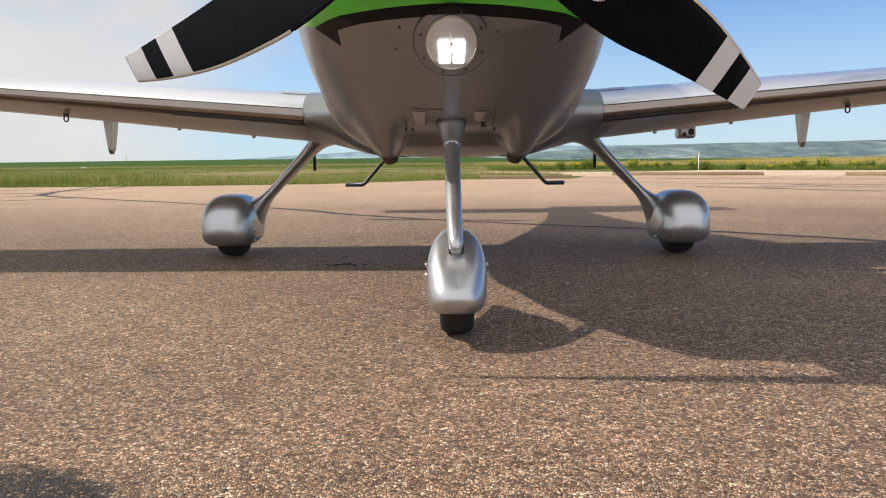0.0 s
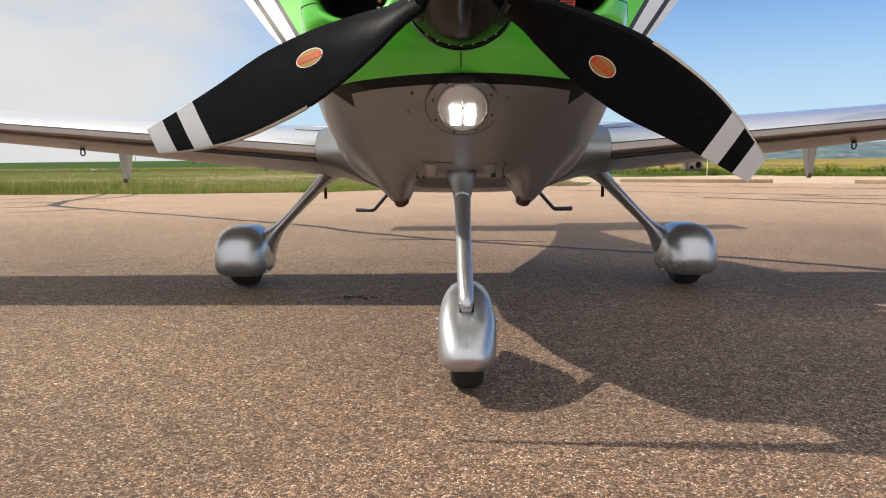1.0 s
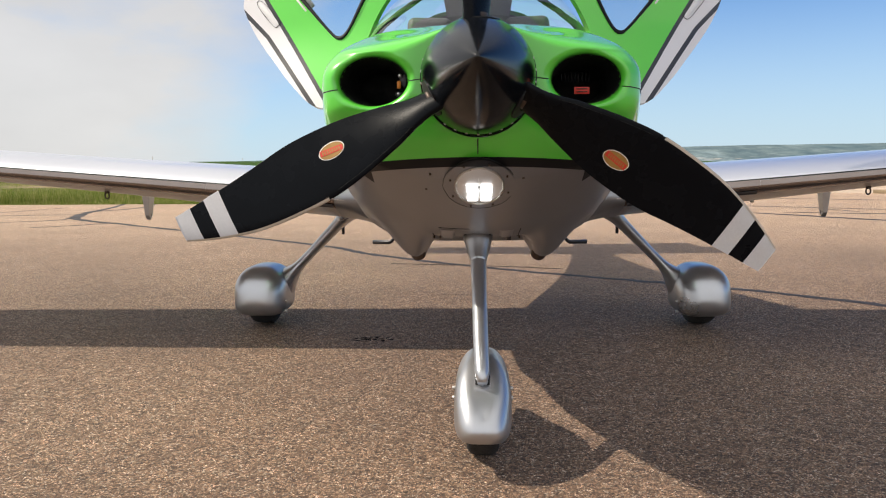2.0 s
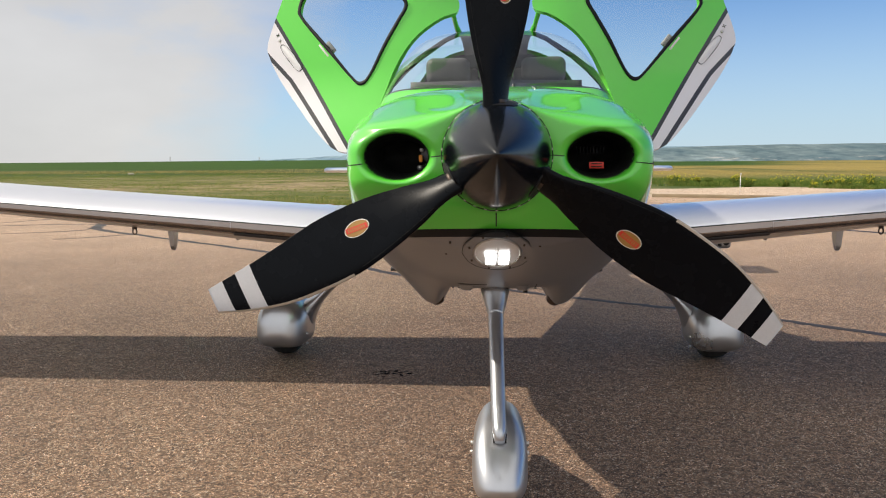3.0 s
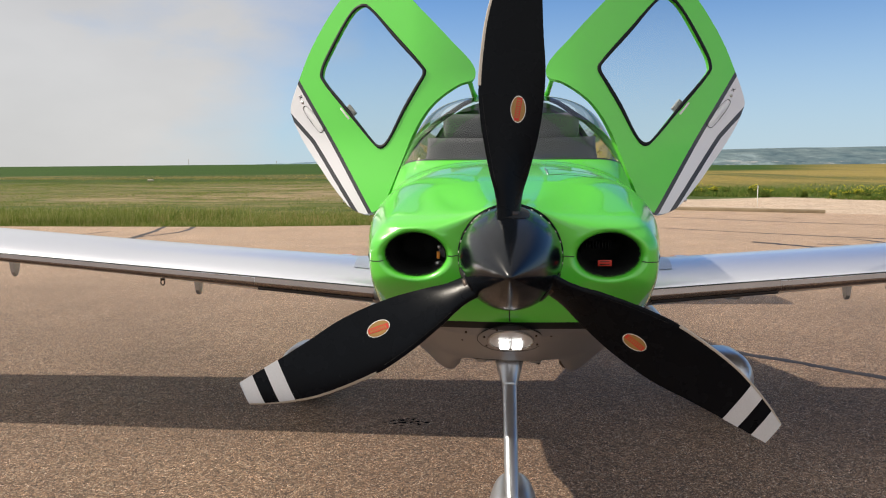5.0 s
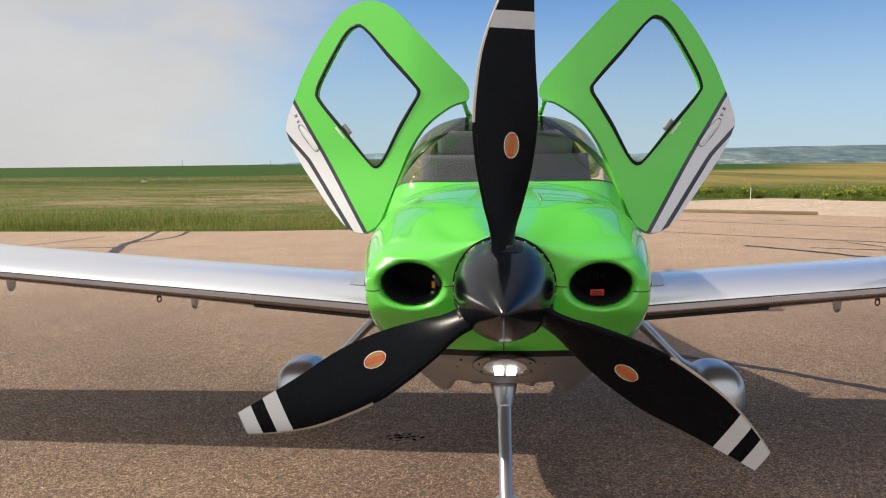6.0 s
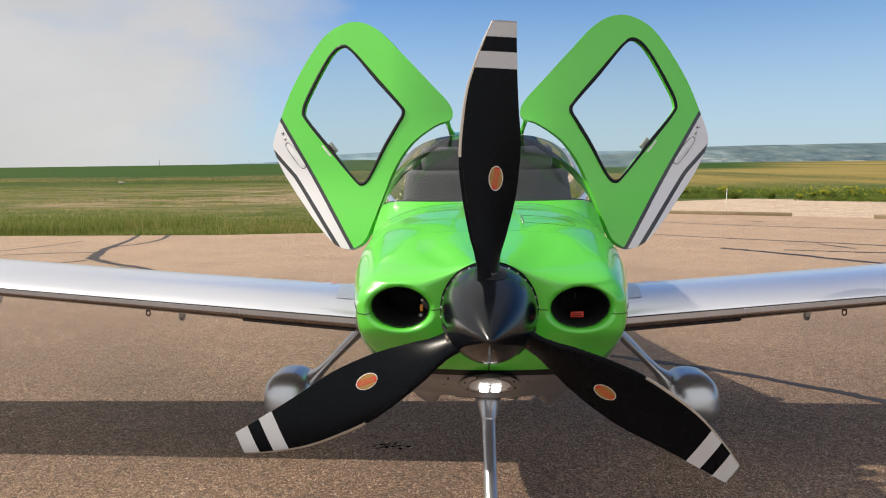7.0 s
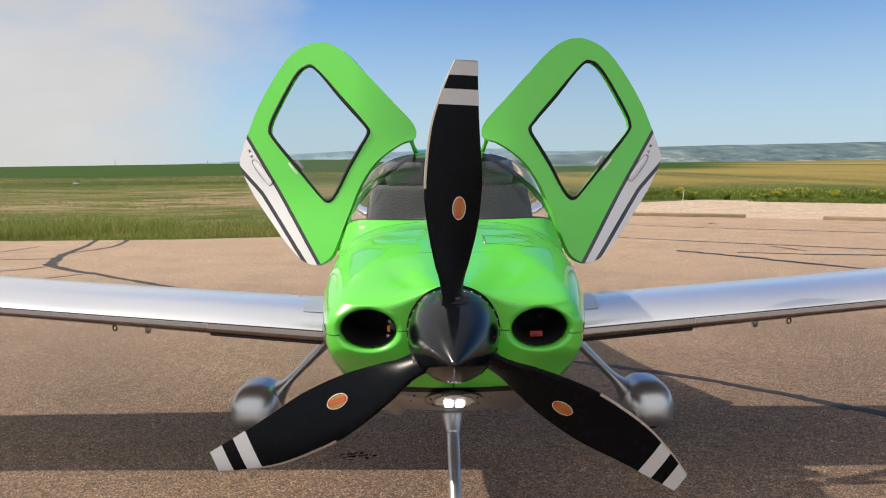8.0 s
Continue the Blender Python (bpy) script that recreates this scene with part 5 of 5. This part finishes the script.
bm = bmesh.new()
xs = [-4000, -1500, -600, -250, -120] + [-80 + 4 * i for i in range(41)] + [120, 250, 600, 1500, 4000]
ys = [-3000, -600, -150, -60, -20, 0] + [12 + 3 * i for i in range(30)] + [120, 160, 220, 320, 420, 500, 560, 620, 700, 850, 1000, 1500, 2200, 3200, 4200]
vs = [[bm.verts.new((x, y, rise(x, y))) for y in ys] for x in xs]
for i in range(len(xs) - 1):
    for j in range(len(ys) - 1):
        bm.faces.new((vs[i][j], vs[i + 1][j], vs[i + 1][j + 1], vs[i][j + 1]))
tagged(part("ground", bm, MEADOW), "wide flat meadow with bare patches and a green crop field", "ground", kind="structure")

APRON_EDGE = [(-60, 18.5), (-30, 17.6), (-12, 17.0), (-7, 16.9), (-3.5, 17.4), (0.4, 20.8), (3.6, 20.9), (4.4, 24.2), (6.3, 23.6), (9.6, 22.2), (13.0, 20.1), (18, 17.5), (60, -4)]
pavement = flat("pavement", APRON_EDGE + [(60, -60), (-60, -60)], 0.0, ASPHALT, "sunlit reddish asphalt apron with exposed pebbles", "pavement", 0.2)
flat("gravel_strip", [(4.2, 24.8), (6.3, 23.7), (9.6, 22.3), (13.0, 20.2), (18, 17.6), (60, -4), (70, 6), (26, 25.5), (18.4, 29.5), (10.4, 34.5), (5.0, 38.5), (1.0, 37.0)], -0.012, GRAVEL, "strip of pale gravel beside the apron", "gravel", 0.1)


# sealed cracks in the asphalt
def crack(points, widths, seed, name="sealed_crack"):
    rnd = random.Random(seed)
    pts = [Vector((x, y, 0)) for x, y in points]
    dense = []
    for i in range(len(pts) - 1):
        p0, p1, p2, p3 = pts[max(i - 1, 0)], pts[i], pts[i + 1], pts[min(i + 2, len(pts) - 1)]
        for k in range(12):
            t = k / 12
            q = 0.5 * (2 * p1 + (p2 - p0) * t + (2 * p0 - 5 * p1 + 4 * p2 - p3) * t * t + (3 * p1 - p0 - 3 * p2 + p3) * t ** 3)
            dense.append((q, 0.75 * (widths[i] + (widths[i + 1] - widths[i]) * t)))
    dense.append((pts[-1], widths[-1]))
    bm = bmesh.new()
    rows = []
    for i, (q, w) in enumerate(dense):
        d = (dense[min(i + 1, len(dense) - 1)][0] - dense[max(i - 1, 0)][0]).normalized()
        nn = Vector((-d.y, d.x, 0))
        a, b = (w * (0.5 + rnd.uniform(-0.14, 0.14)) for _ in "ab")
        j = nn * w * rnd.uniform(-0.12, 0.12)
        rows.append([bm.verts.new(q + j + nn * a + Vector((0, 0, 0.002))), bm.verts.new(q + j + Vector((0, 0, 0.007))), bm.verts.new(q + j - nn * b + Vector((0, 0, 0.002)))])
    for r, s in zip(rows, rows[1:]):
        bm.faces.new((r[0], r[1], s[1], s[0])); bm.faces.new((r[1], r[2], s[2], s[1]))
    bmesh.ops.recalc_face_normals(bm, faces=bm.faces)
    return part(name, bm, TAR, pavement, "dark tar-sealed crack")


crack([(-7.95, 12.2), (-7.45, 11.65), (-6.9, 11.15), (-6.1, 10.55), (-5.7, 10.2), (-3.6, 8.5), (-1.9, 7.05), (-1.2, 6.2), (0.09, 5.1), (1.2, 4.38), (2.05, 3.87), (2.75, 3.27), (3.25, 2.8), (4.6, 2.0), (8, 0.6)], [0.26, 0.24, 0.20, 0.18, 0.17, 0.15, 0.15, 0.14, 0.13, 0.13, 0.13, 0.14, 0.17, 0.17, 0.17], 1)
crack([(-9.14, 16.93), (-8.77, 15.6), (-8.52, 14.3), (-8.35, 13.5), (-8.0, 12.5), (-7.75, 11.9)], [0.15, 0.17, 0.22, 0.28, 0.34, 0.24], 2)
crack([(-8.30, 16.87), (-8.03, 15.6), (-8.12, 14.75), (-8.36, 14.3), (-8.42, 13.8)], [0.16, 0.15, 0.15, 0.15, 0.14], 3)
crack([(-8.3, 13.04), (-9.2, 12.97), (-10.1, 12.65), (-15, 11.2)], [0.16, 0.13, 0.12, 0.1], 4)
crack([(-7.8, 11.75), (-8.1, 11.35), (-9.5, 10.6)], [0.14, 0.12, 0.08], 5)
crack([(-9.87, 15.52), (-10.25, 14.3), (-11.6, 10.9)], [0.12, 0.12, 0.1], 6)
crack([(-6.4, 10.9), (-6.9, 10.3), (-7.4, 9.9)], [0.10, 0.12, 0.06], 16)
crack([(4.8, 13.25), (5.6, 12.3), (6.8, 10.7), (8.6, 8.8), (12, 6)], [0.26, 0.27, 0.24, 0.22, 0.20], 7)
crack([(5.9, 12.85), (7.1, 12.4), (8.4, 12.1), (9.4, 11.5), (13, 9.0)], [0.14, 0.18, 0.22, 0.22, 0.18], 8)
crack([(2.2, 17.7), (4.0, 16.32), (5.76, 15.05), (8.2, 13.5), (13, 10.3)], [0.10, 0.13, 0.16, 0.17, 0.17], 9)
crack([(3.2, 21.0), (5.0, 20.1), (7.15, 18.56), (9.97, 17.05), (16, 13.6)], [0.11, 0.13, 0.15, 0.16, 0.16], 10)
crack([(7.0, 13.9), (7.2, 13.4), (7.35, 12.9)], [0.08, 0.14, 0.06], 11)
crack([(-0.9, 5.4), (0.2, 5.2), (0.8, 5.0)], [0.03, 0.025, 0.02], 12)
# oil spots
def spot(cx, cy, rx, ry, seed):
    rnd = random.Random(seed)
    bm = bmesh.new()
    for _ in range(34):
        x, y = cx + rnd.gauss(0, rx), cy + rnd.gauss(0, ry)
        r = rnd.uniform(0.10, 0.35) * (rx * ry) ** 0.5 * 0.9
        c = bm.verts.new((x, y, 0.0028))
        ring = [bm.verts.new((x + 1.6 * r * rnd.uniform(0.6, 1.2) * math.cos(k * PI / 5), y + r * rnd.uniform(0.6, 1.2) * math.sin(k * PI / 5), 0.0022)) for k in range(10)]
        for k in range(10):
            bm.faces.new((c, ring[k], ring[(k + 1) % 10]))
    return part("oil_stain", bm, OIL, pavement, "dark oil spots")


spot(-0.645, 2.08, 0.055, 0.032, 3)
spot(7.80, 19.96, 0.10, 0.10, 4)


# ---- roadside ----
def beam(p, q):
    a, b = Vector((*p, 0)), Vector((*q, 0))
    d = b - a
    ang = math.degrees(math.atan2(d.y, d.x))
    bm = box(bmesh.new(), Matrix.Translation((a + b) / 2 + Vector((0, 0, 0.055))) @ pose(0, 0, 0, 0, 0, ang), d.length, 0.15, 0.11, 0.006)
    return tagged(part("timber_kerb", bm, WOOD), "long weathered timber kerb lying at the apron edge", "kerb", "timber kerbs")


beam((5.3, 24.05), (9.62, 22.05)); beam((11.55, 20.85), (16.2, 18.4)); beam((0.7, 20.7), (3.4, 20.5))
post = tagged(new("marker_post"), "thin white marker post in the gravel", "post")
post.location = (8.4, 24.7, 0)
bpy.context.view_layer.update()
part("stake", tube([(8.4, 24.7, -0.1), (8.4, 24.7, 0.78)], 0.011, 8), WHITEP, post)
part("reflector", box(bmesh.new(), pose(8.4, 24.68, 0.74), 0.05, 0.02, 0.08, 0.006), FARMETAL, post)


# grass tufts: many thin curved blades
def grass_material(name, c0, c1, c2):
    """Thin leaves that let some light through."""
    m, n, l, b = ground_nodes(name)
    g = n.new("ShaderNodeNewGeometry")
    col = ramp(n, l, g.outputs["Random Per Island"], [(0.0, c0), (0.5, c1), (1.0, c2)])
    d, t, mx = n.new("ShaderNodeBsdfDiffuse"), n.new("ShaderNodeBsdfTranslucent"), n.new("ShaderNodeMixShader")
    l.new(col, d.inputs["Color"]); l.new(col, t.inputs["Color"])
    mx.inputs[0].default_value = 0.45
    l.new(d.outputs[0], mx.inputs[1]); l.new(t.outputs[0], mx.inputs[2])
    l.new(mx.outputs[0], n["Material Output"].inputs["Surface"])
    return m


GRASS = grass_material("grass_blades", (0.095, 0.150, 0.024), (0.195, 0.245, 0.050), (0.42, 0.39, 0.17))
WEED = grass_material("weed_leaves", (0.070, 0.13, 0.024), (0.13, 0.205, 0.038), (0.30, 0.30, 0.09))
DRY = grass_material("dry_grass", (0.22, 0.20, 0.07), (0.36, 0.29, 0.11), (0.50, 0.40, 0.17))
FLOWER = grass_material("yellow_flowers", (0.60, 0.56, 0.04), (0.68, 0.62, 0.07), (0.45, 0.46, 0.08))


def tufts(name, mat, count, where, height, width, seed, label, lean=0.5, category="grass"):
    rnd = np.random.RandomState(seed)
    verts, faces = [], []
    for _ in range(count):
        x, y = where(rnd)
        h = height * rnd.uniform(0.45, 1.25)
        w = width * rnd.uniform(0.7, 1.4)
        a = rnd.uniform(0, 2 * PI)
        dx, dy = math.cos(a), math.sin(a)
        lx, ly = rnd.normal(0, lean * h), rnd.normal(0, lean * h)
        z = rise(x, y) - 0.02
        k = len(verts)
        verts += [(x - dx * w, y - dy * w, z), (x + dx * w, y + dy * w, z), (x + dx * w * 0.7 + lx * 0.35, y + dy * w * 0.7 + ly * 0.35, z + h * 0.62), (x - dx * w * 0.7 + lx * 0.35, y - dy * w * 0.7 + ly * 0.35, z + h * 0.62), (x + lx, y + ly, z + h)]
        faces += [(k, k + 1, k + 2, k + 3), (k + 3, k + 2, k + 4)]
    me = bpy.data.meshes.new(name)
    me.from_pydata(verts, [], faces)
    me.materials.append(mat)
    return tagged(new(name, me), label, category, kind="stuff")


def edge_y(x):
    t = APRON_EDGE
    for (x0, y0), (x1, y1) in zip(t, t[1:]):
        if x0 <= x <= x1:
            return y0 + (y1 - y0) * (x - x0) / (x1 - x0)
    return 20


def left_near(r):
    x = r.uniform(-26, 3.5)
    return x, edge_y(x) + 0.05 + abs(r.normal(0, 2.6))


def left_tall(r):
    x = -8.5 - 20 * r.uniform(0, 1)
    return x, edge_y(x) + 0.4 + abs(r.normal(0, 1.6))


def left_mid(r):
    x = r.uniform(-48, 6)
    return x, 21 + 55 * r.uniform(0, 1) ** 1.4


def meadow_clumps(r):
    x = r.uniform(-60, 4)
    return x, 24 + 66 * r.uniform(0, 1) ** 0.9


def meadow_straw(r):
    x = r.uniform(-95, 10)
    return x, r.uniform(84, 118)


def right_edge(x):
    return 39.5 - 0.62 * x if x > 2 else 38.2


def right_weeds(r):
    x = r.uniform(2, 42)
    return x, right_edge(x) + abs(r.normal(0, 7.0)) + 0.2


def right_far(r):
    x = r.uniform(0, 80)
    return x, right_edge(x) + 9 + 60 * r.uniform(0, 1)


def patchy(where, scale, keep, seed):
    """Places only where a slow noise is high, so that the growth is patchy."""
    def pick(r):
        for _ in range(30):
            x, y = where(r)
            if noise.noise(Vector((x * scale * 0.45 + seed, y * scale, seed))) + r.uniform(-0.25, 0.25) > keep:
                break
        return x, y
    return pick


tufts("grass", GRASS, 70000, left_near, 0.13, 0.0065, 1, "mixed green and straw grass along the apron", 0.6)
tufts("grass", DRY, 3500, patchy(left_near, 0.5, 0.1, 9.0), 0.30, 0.005, 14, "pale seed stalks standing over the grass", 0.3)
tufts("grass", GRASS, 16000, patchy(left_tall, 0.4, 0.0, 11.0), 0.37, 0.006, 15, "tall uncut grass beside the apron", 0.35)
tufts("grass", GRASS, 70000, patchy(left_mid, 0.35, 0.0, 4.0), 0.06, 0.014, 2, "patchy meadow grass", 1.2)
tufts("weeds", WEED, 50000, patchy(meadow_clumps, 0.28, 0.10, 3.0), 0.085, 0.011, 12, "darker green weed clumps in the meadow", 1.5, "weeds")
tufts("grass", DRY, 8000, patchy(meadow_straw, 0.10, 0.22, 6.0), 0.25, 0.025, 13, "straw-coloured tall grass at the crop edge", 0.8)
tufts("weeds", WEED, 50000, patchy(right_weeds, 0.35, 0.05, 7.0), 0.21, 0.016, 3, "dark green roadside weeds", 0.9, "weeds")
tufts("grass", DRY, 26000, patchy(right_far, 0.2, -0.1, 2.0), 0.10, 0.010, 4, "straw-yellow grass", 1.8)


def right_bloom(r):
    x = r.choice([13.2, 14.6, 15.5, 18.5, 20, 23, 25, 9]) + r.normal(0, 0.5)
    return x, right_edge(x) + 1.0 + abs(r.normal(0, 0.9))


def blooms(count, seed):
    rnd = np.random.RandomState(seed)
    verts, faces = [], []
    for _ in range(count):
        x, y = right_bloom(rnd)
        z = rise(x, y) + rnd.uniform(0.25, 0.6)
        r = rnd.uniform(0.012, 0.032)
        k = len(verts)
        verts += [(x + r, y, z), (x - r, y, z), (x, y + r, z), (x, y - r, z), (x, y, z + r), (x, y, z - r)]
        faces += [(k, k + 2, k + 4), (k + 2, k + 1, k + 4), (k + 1, k + 3, k + 4), (k + 3, k, k + 4), (k + 2, k, k + 5), (k + 1, k + 2, k + 5), (k + 3, k + 1, k + 5), (k, k + 3, k + 5)]
    me = bpy.data.meshes.new("flowers")
    me.from_pydata(verts, [], faces)
    me.materials.append(FLOWER)
    return tagged(new("flowers", me), "small yellow wildflowers among the weeds", "flowers", kind="stuff")


blooms(420, 9)


# ---- distance: low hills with painted haze ----
def hill_material(name, c0, c1, bluffs=False):
    """Far slopes in level bands of scrub and grass, pale bluffs at their foot."""
    m, n, l, b = ground_nodes(name)
    co = n.new("ShaderNodeTexCoord").outputs["Object"]
    def stretched(sx, sy, sz):
        mp = n.new("ShaderNodeMapping"); mp.inputs["Scale"].default_value = (sx, sy, sz)
        l.new(co, mp.inputs[0])
        return mp.outputs[0]
    c = ramp(n, l, noise_tex(n, l, stretched(0.0055, 0.0006, 0.022), 1.5, 9, 0.62), [(0.32, c0), (0.55, c1), (0.66, tuple(1.35 * v + 0.02 for v in c1)), (0.80, c1)])
    dots = ramp(n, l, noise_tex(n, l, stretched(0.016, 0.003, 0.10), 1.0, 6, 0.7), [(0.36, (0.70, 0.74, 0.78)), (0.62, (1.15, 1.14, 1.10))])
    c = mix_rgb(n, l, 1.0, c, dots, "MULTIPLY")
    if bluffs:
        sp = n.new("ShaderNodeSeparateXYZ"); l.new(co, sp.inputs[0])
        low = n.new("ShaderNodeMapRange"); low.interpolation_type = "SMOOTHSTEP"
        for i, v in enumerate((4.0, 14.0, 1.0, 0.0)):
            low.inputs[i + 1].default_value = v
        l.new(sp.outputs[2], low.inputs[0])
        k = n.new("ShaderNodeMath"); k.operation = "MULTIPLY"
        l.new(low.outputs[0], k.inputs[0])
        l.new(ramp(n, l, noise_tex(n, l, stretched(0.008, 0.001, 0.07), 1.3, 7, 0.7), [(0.57, 0.0), (0.64, 0.75)]), k.inputs[1])
        c = mix_rgb(n, l, k.outputs[0], c, (0.40, 0.39, 0.37))
    l.new(c, b.inputs["Base Color"])
    b.inputs["Roughness"].default_value = 1
    b.inputs["Specular IOR Level"].default_value = 0.0
    return m


def ridge(name, y, x0, x1, height, seed, mat, label, grow=0.35):
    def fn(u, v):
        x = x0 + (x1 - x0) * u
        e = smooth01(0, grow, u)
        t = noise.noise(Vector((x * 0.0011 + seed, 0.3, 0))) * 0.35 + noise.noise(Vector((x * 0.004 + seed, 1.3, 0))) * 0.12
        h = height * e * (0.9 + 0.35 * t)
        bumps = noise.noise(Vector((x * 0.01, v * 3 + seed, 0))) * 8 * v * (1 - v)
        return Vector((x, y + 900 * v + 120 * noise.noise(Vector((x * 0.004, v * 2, seed))), -38 + (h + 40.5) * math.sin(v * PI / 2) ** 1.1 + bumps * e))
    return tagged(part(name, sheet(fn, 160, 14), mat), label, "hills", kind="structure")


# distance haze is mixed into these blue-grey base colours
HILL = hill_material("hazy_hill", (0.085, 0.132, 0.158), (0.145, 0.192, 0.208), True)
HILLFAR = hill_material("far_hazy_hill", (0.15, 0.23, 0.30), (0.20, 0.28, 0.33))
ridge("backdrop", 2500, -300, 3800, 68, 3.0, HILL, "long low green hills with haze in their colour on the horizon")
ridge("backdrop", 3600, -1900, 4200, 84, 8.0, HILLFAR, "far hills coloured blue for haze", 0.36)
for x, y, h in ((-500, 1150, 9), (-470, 1500, 8)):
    p = tagged(new("utility_pole"), "distant wooden utility pole on the horizon", "pole", "distant poles")
    p.location = (x, y, rise(x, y))
    bpy.context.view_layer.update()
    part("pole", tube([(x, y, rise(x, y) - 1), (x, y, rise(x, y) + h)], 0.35, 6), WOOD, p)


# a pale stone lying in the meadow
bm = bmesh.new()
bmesh.ops.create_icosphere(bm, subdivisions=3, radius=0.30)
for v in bm.verts:
    v.co *= 1 + 0.22 * noise.noise(v.co * 2.3)
    v.co = Vector((-39.7 + 1.25 * v.co.x, 78.8 + 0.8 * v.co.y, rise(-39.7, 78.8) + 0.12 + 0.55 * v.co.z))
tagged(part("field_stone", bm, STONE), "pale fieldstone lying in the meadow grass", "stone")


# leafy weeds with yellow heads, one by one
BLOOM = (0.05, 0.6, 0.0, 0.3, 0.1)


def bush(x, y, size, seed):
    rnd = random.Random(seed)
    z0 = rise(x, y)
    b = tagged(new("weed_bush"), "bushy green weed, some with yellow flower heads", "bush", "weeds by the gravel")
    b.location = (x, y, z0)
    bpy.context.view_layer.update()
    bm, heads, stems = bmesh.new(), bmesh.new(), bmesh.new()
    for _ in range(26):
        a, lean = rnd.uniform(0, 2 * PI), rnd.uniform(0.1, 0.75)
        h = size * rnd.uniform(0.55, 1.0)
        tip = Vector((x + lean * size * math.cos(a), y + lean * size * math.sin(a), z0 + h))
        root = Vector((x + 0.05 * math.cos(a), y + 0.05 * math.sin(a), z0 - 0.05))
        tube([root, root.lerp(tip, 0.5) + Vector((0, 0, 0.06 * size)), tip], [0.012, 0.009, 0.004], 4, bm=stems)
        for k in range(22):
            t = rnd.uniform(0.15, 1.0)
            p = root.lerp(tip, t) + Vector((rnd.gauss(0, 0.05), rnd.gauss(0, 0.05), rnd.gauss(0, 0.03)))
            d = Vector((rnd.gauss(0, 1), rnd.gauss(0, 1), rnd.gauss(0.3, 0.5))).normalized()
            w = d.cross(Vector((rnd.gauss(0, 1), rnd.gauss(0, 1), rnd.gauss(0, 1)))).normalized()
            n = rnd.uniform(0.05, 0.11) * (1.2 - 0.5 * t)
            vs = [bm.verts.new(p), bm.verts.new(p + d * n * 0.5 + w * n * 0.22), bm.verts.new(p + d * n), bm.verts.new(p + d * n * 0.5 - w * n * 0.22)]
            bm.faces.new(vs)
        if rnd.random() < BLOOM[seed % 5]:
            for k in range(7):
                c = tip + Vector((rnd.gauss(0, 0.045), rnd.gauss(0, 0.045), rnd.gauss(0.01, 0.03)))
                bmesh.ops.create_icosphere(heads, subdivisions=1, radius=rnd.uniform(0.013, 0.028), matrix=Matrix.Translation(c))
    tagged(part("stem", stems, WEED, b), kind="stuff")
    tagged(part("foliage", bm, WEED, b, smooth=False), kind="stuff")
    tagged(part("flower_head", heads, FLOWER, b, "small yellow flower heads"), kind="stuff")


rnd = random.Random(21)
for i in range(56):
    bx = 4.5 + 29 * (i / 55) + rnd.uniform(-0.5, 0.5)
    bush(bx, right_edge(bx) + rnd.uniform(0.5, 5.5), rnd.choice((0.26, 0.34, 0.42, 0.55)) * rnd.uniform(0.8, 1.15), 40 + i)


# far farm buildings under the hills
def farm(x, y, w, h):
    f = tagged(new("farm_building"), "tiny white farm building under the hills", "building", "far buildings")
    z = rise(x, y)
    f.location = (x, y, z)
    bpy.context.view_layer.update()
    part("wall", box(bmesh.new(), pose(x, y, z + h / 2), w, w * 0.5, h), WHITEP, f)
    bm = bmesh.new()
    prof = [(-0.55 * w, h), (0.55 * w, h), (0.55 * w, h + 0.1), (0, h * 1.5), (-0.55 * w, h + 0.1)]
    r = [[bm.verts.new((x + px, y + dy * w * 0.3, z + pz)) for px, pz in prof] for dy in (-1, 1)]
    for k in range(5):
        bm.faces.new((r[0][k], r[0][(k + 1) % 5], r[1][(k + 1) % 5], r[1][k]))
    bm.faces.new(r[0][::-1]); bm.faces.new(r[1])
    part("roof", bm, FARMETAL, f, smooth=False)


farm(610, 2300, 22, 7); farm(640, 2310, 12, 5)
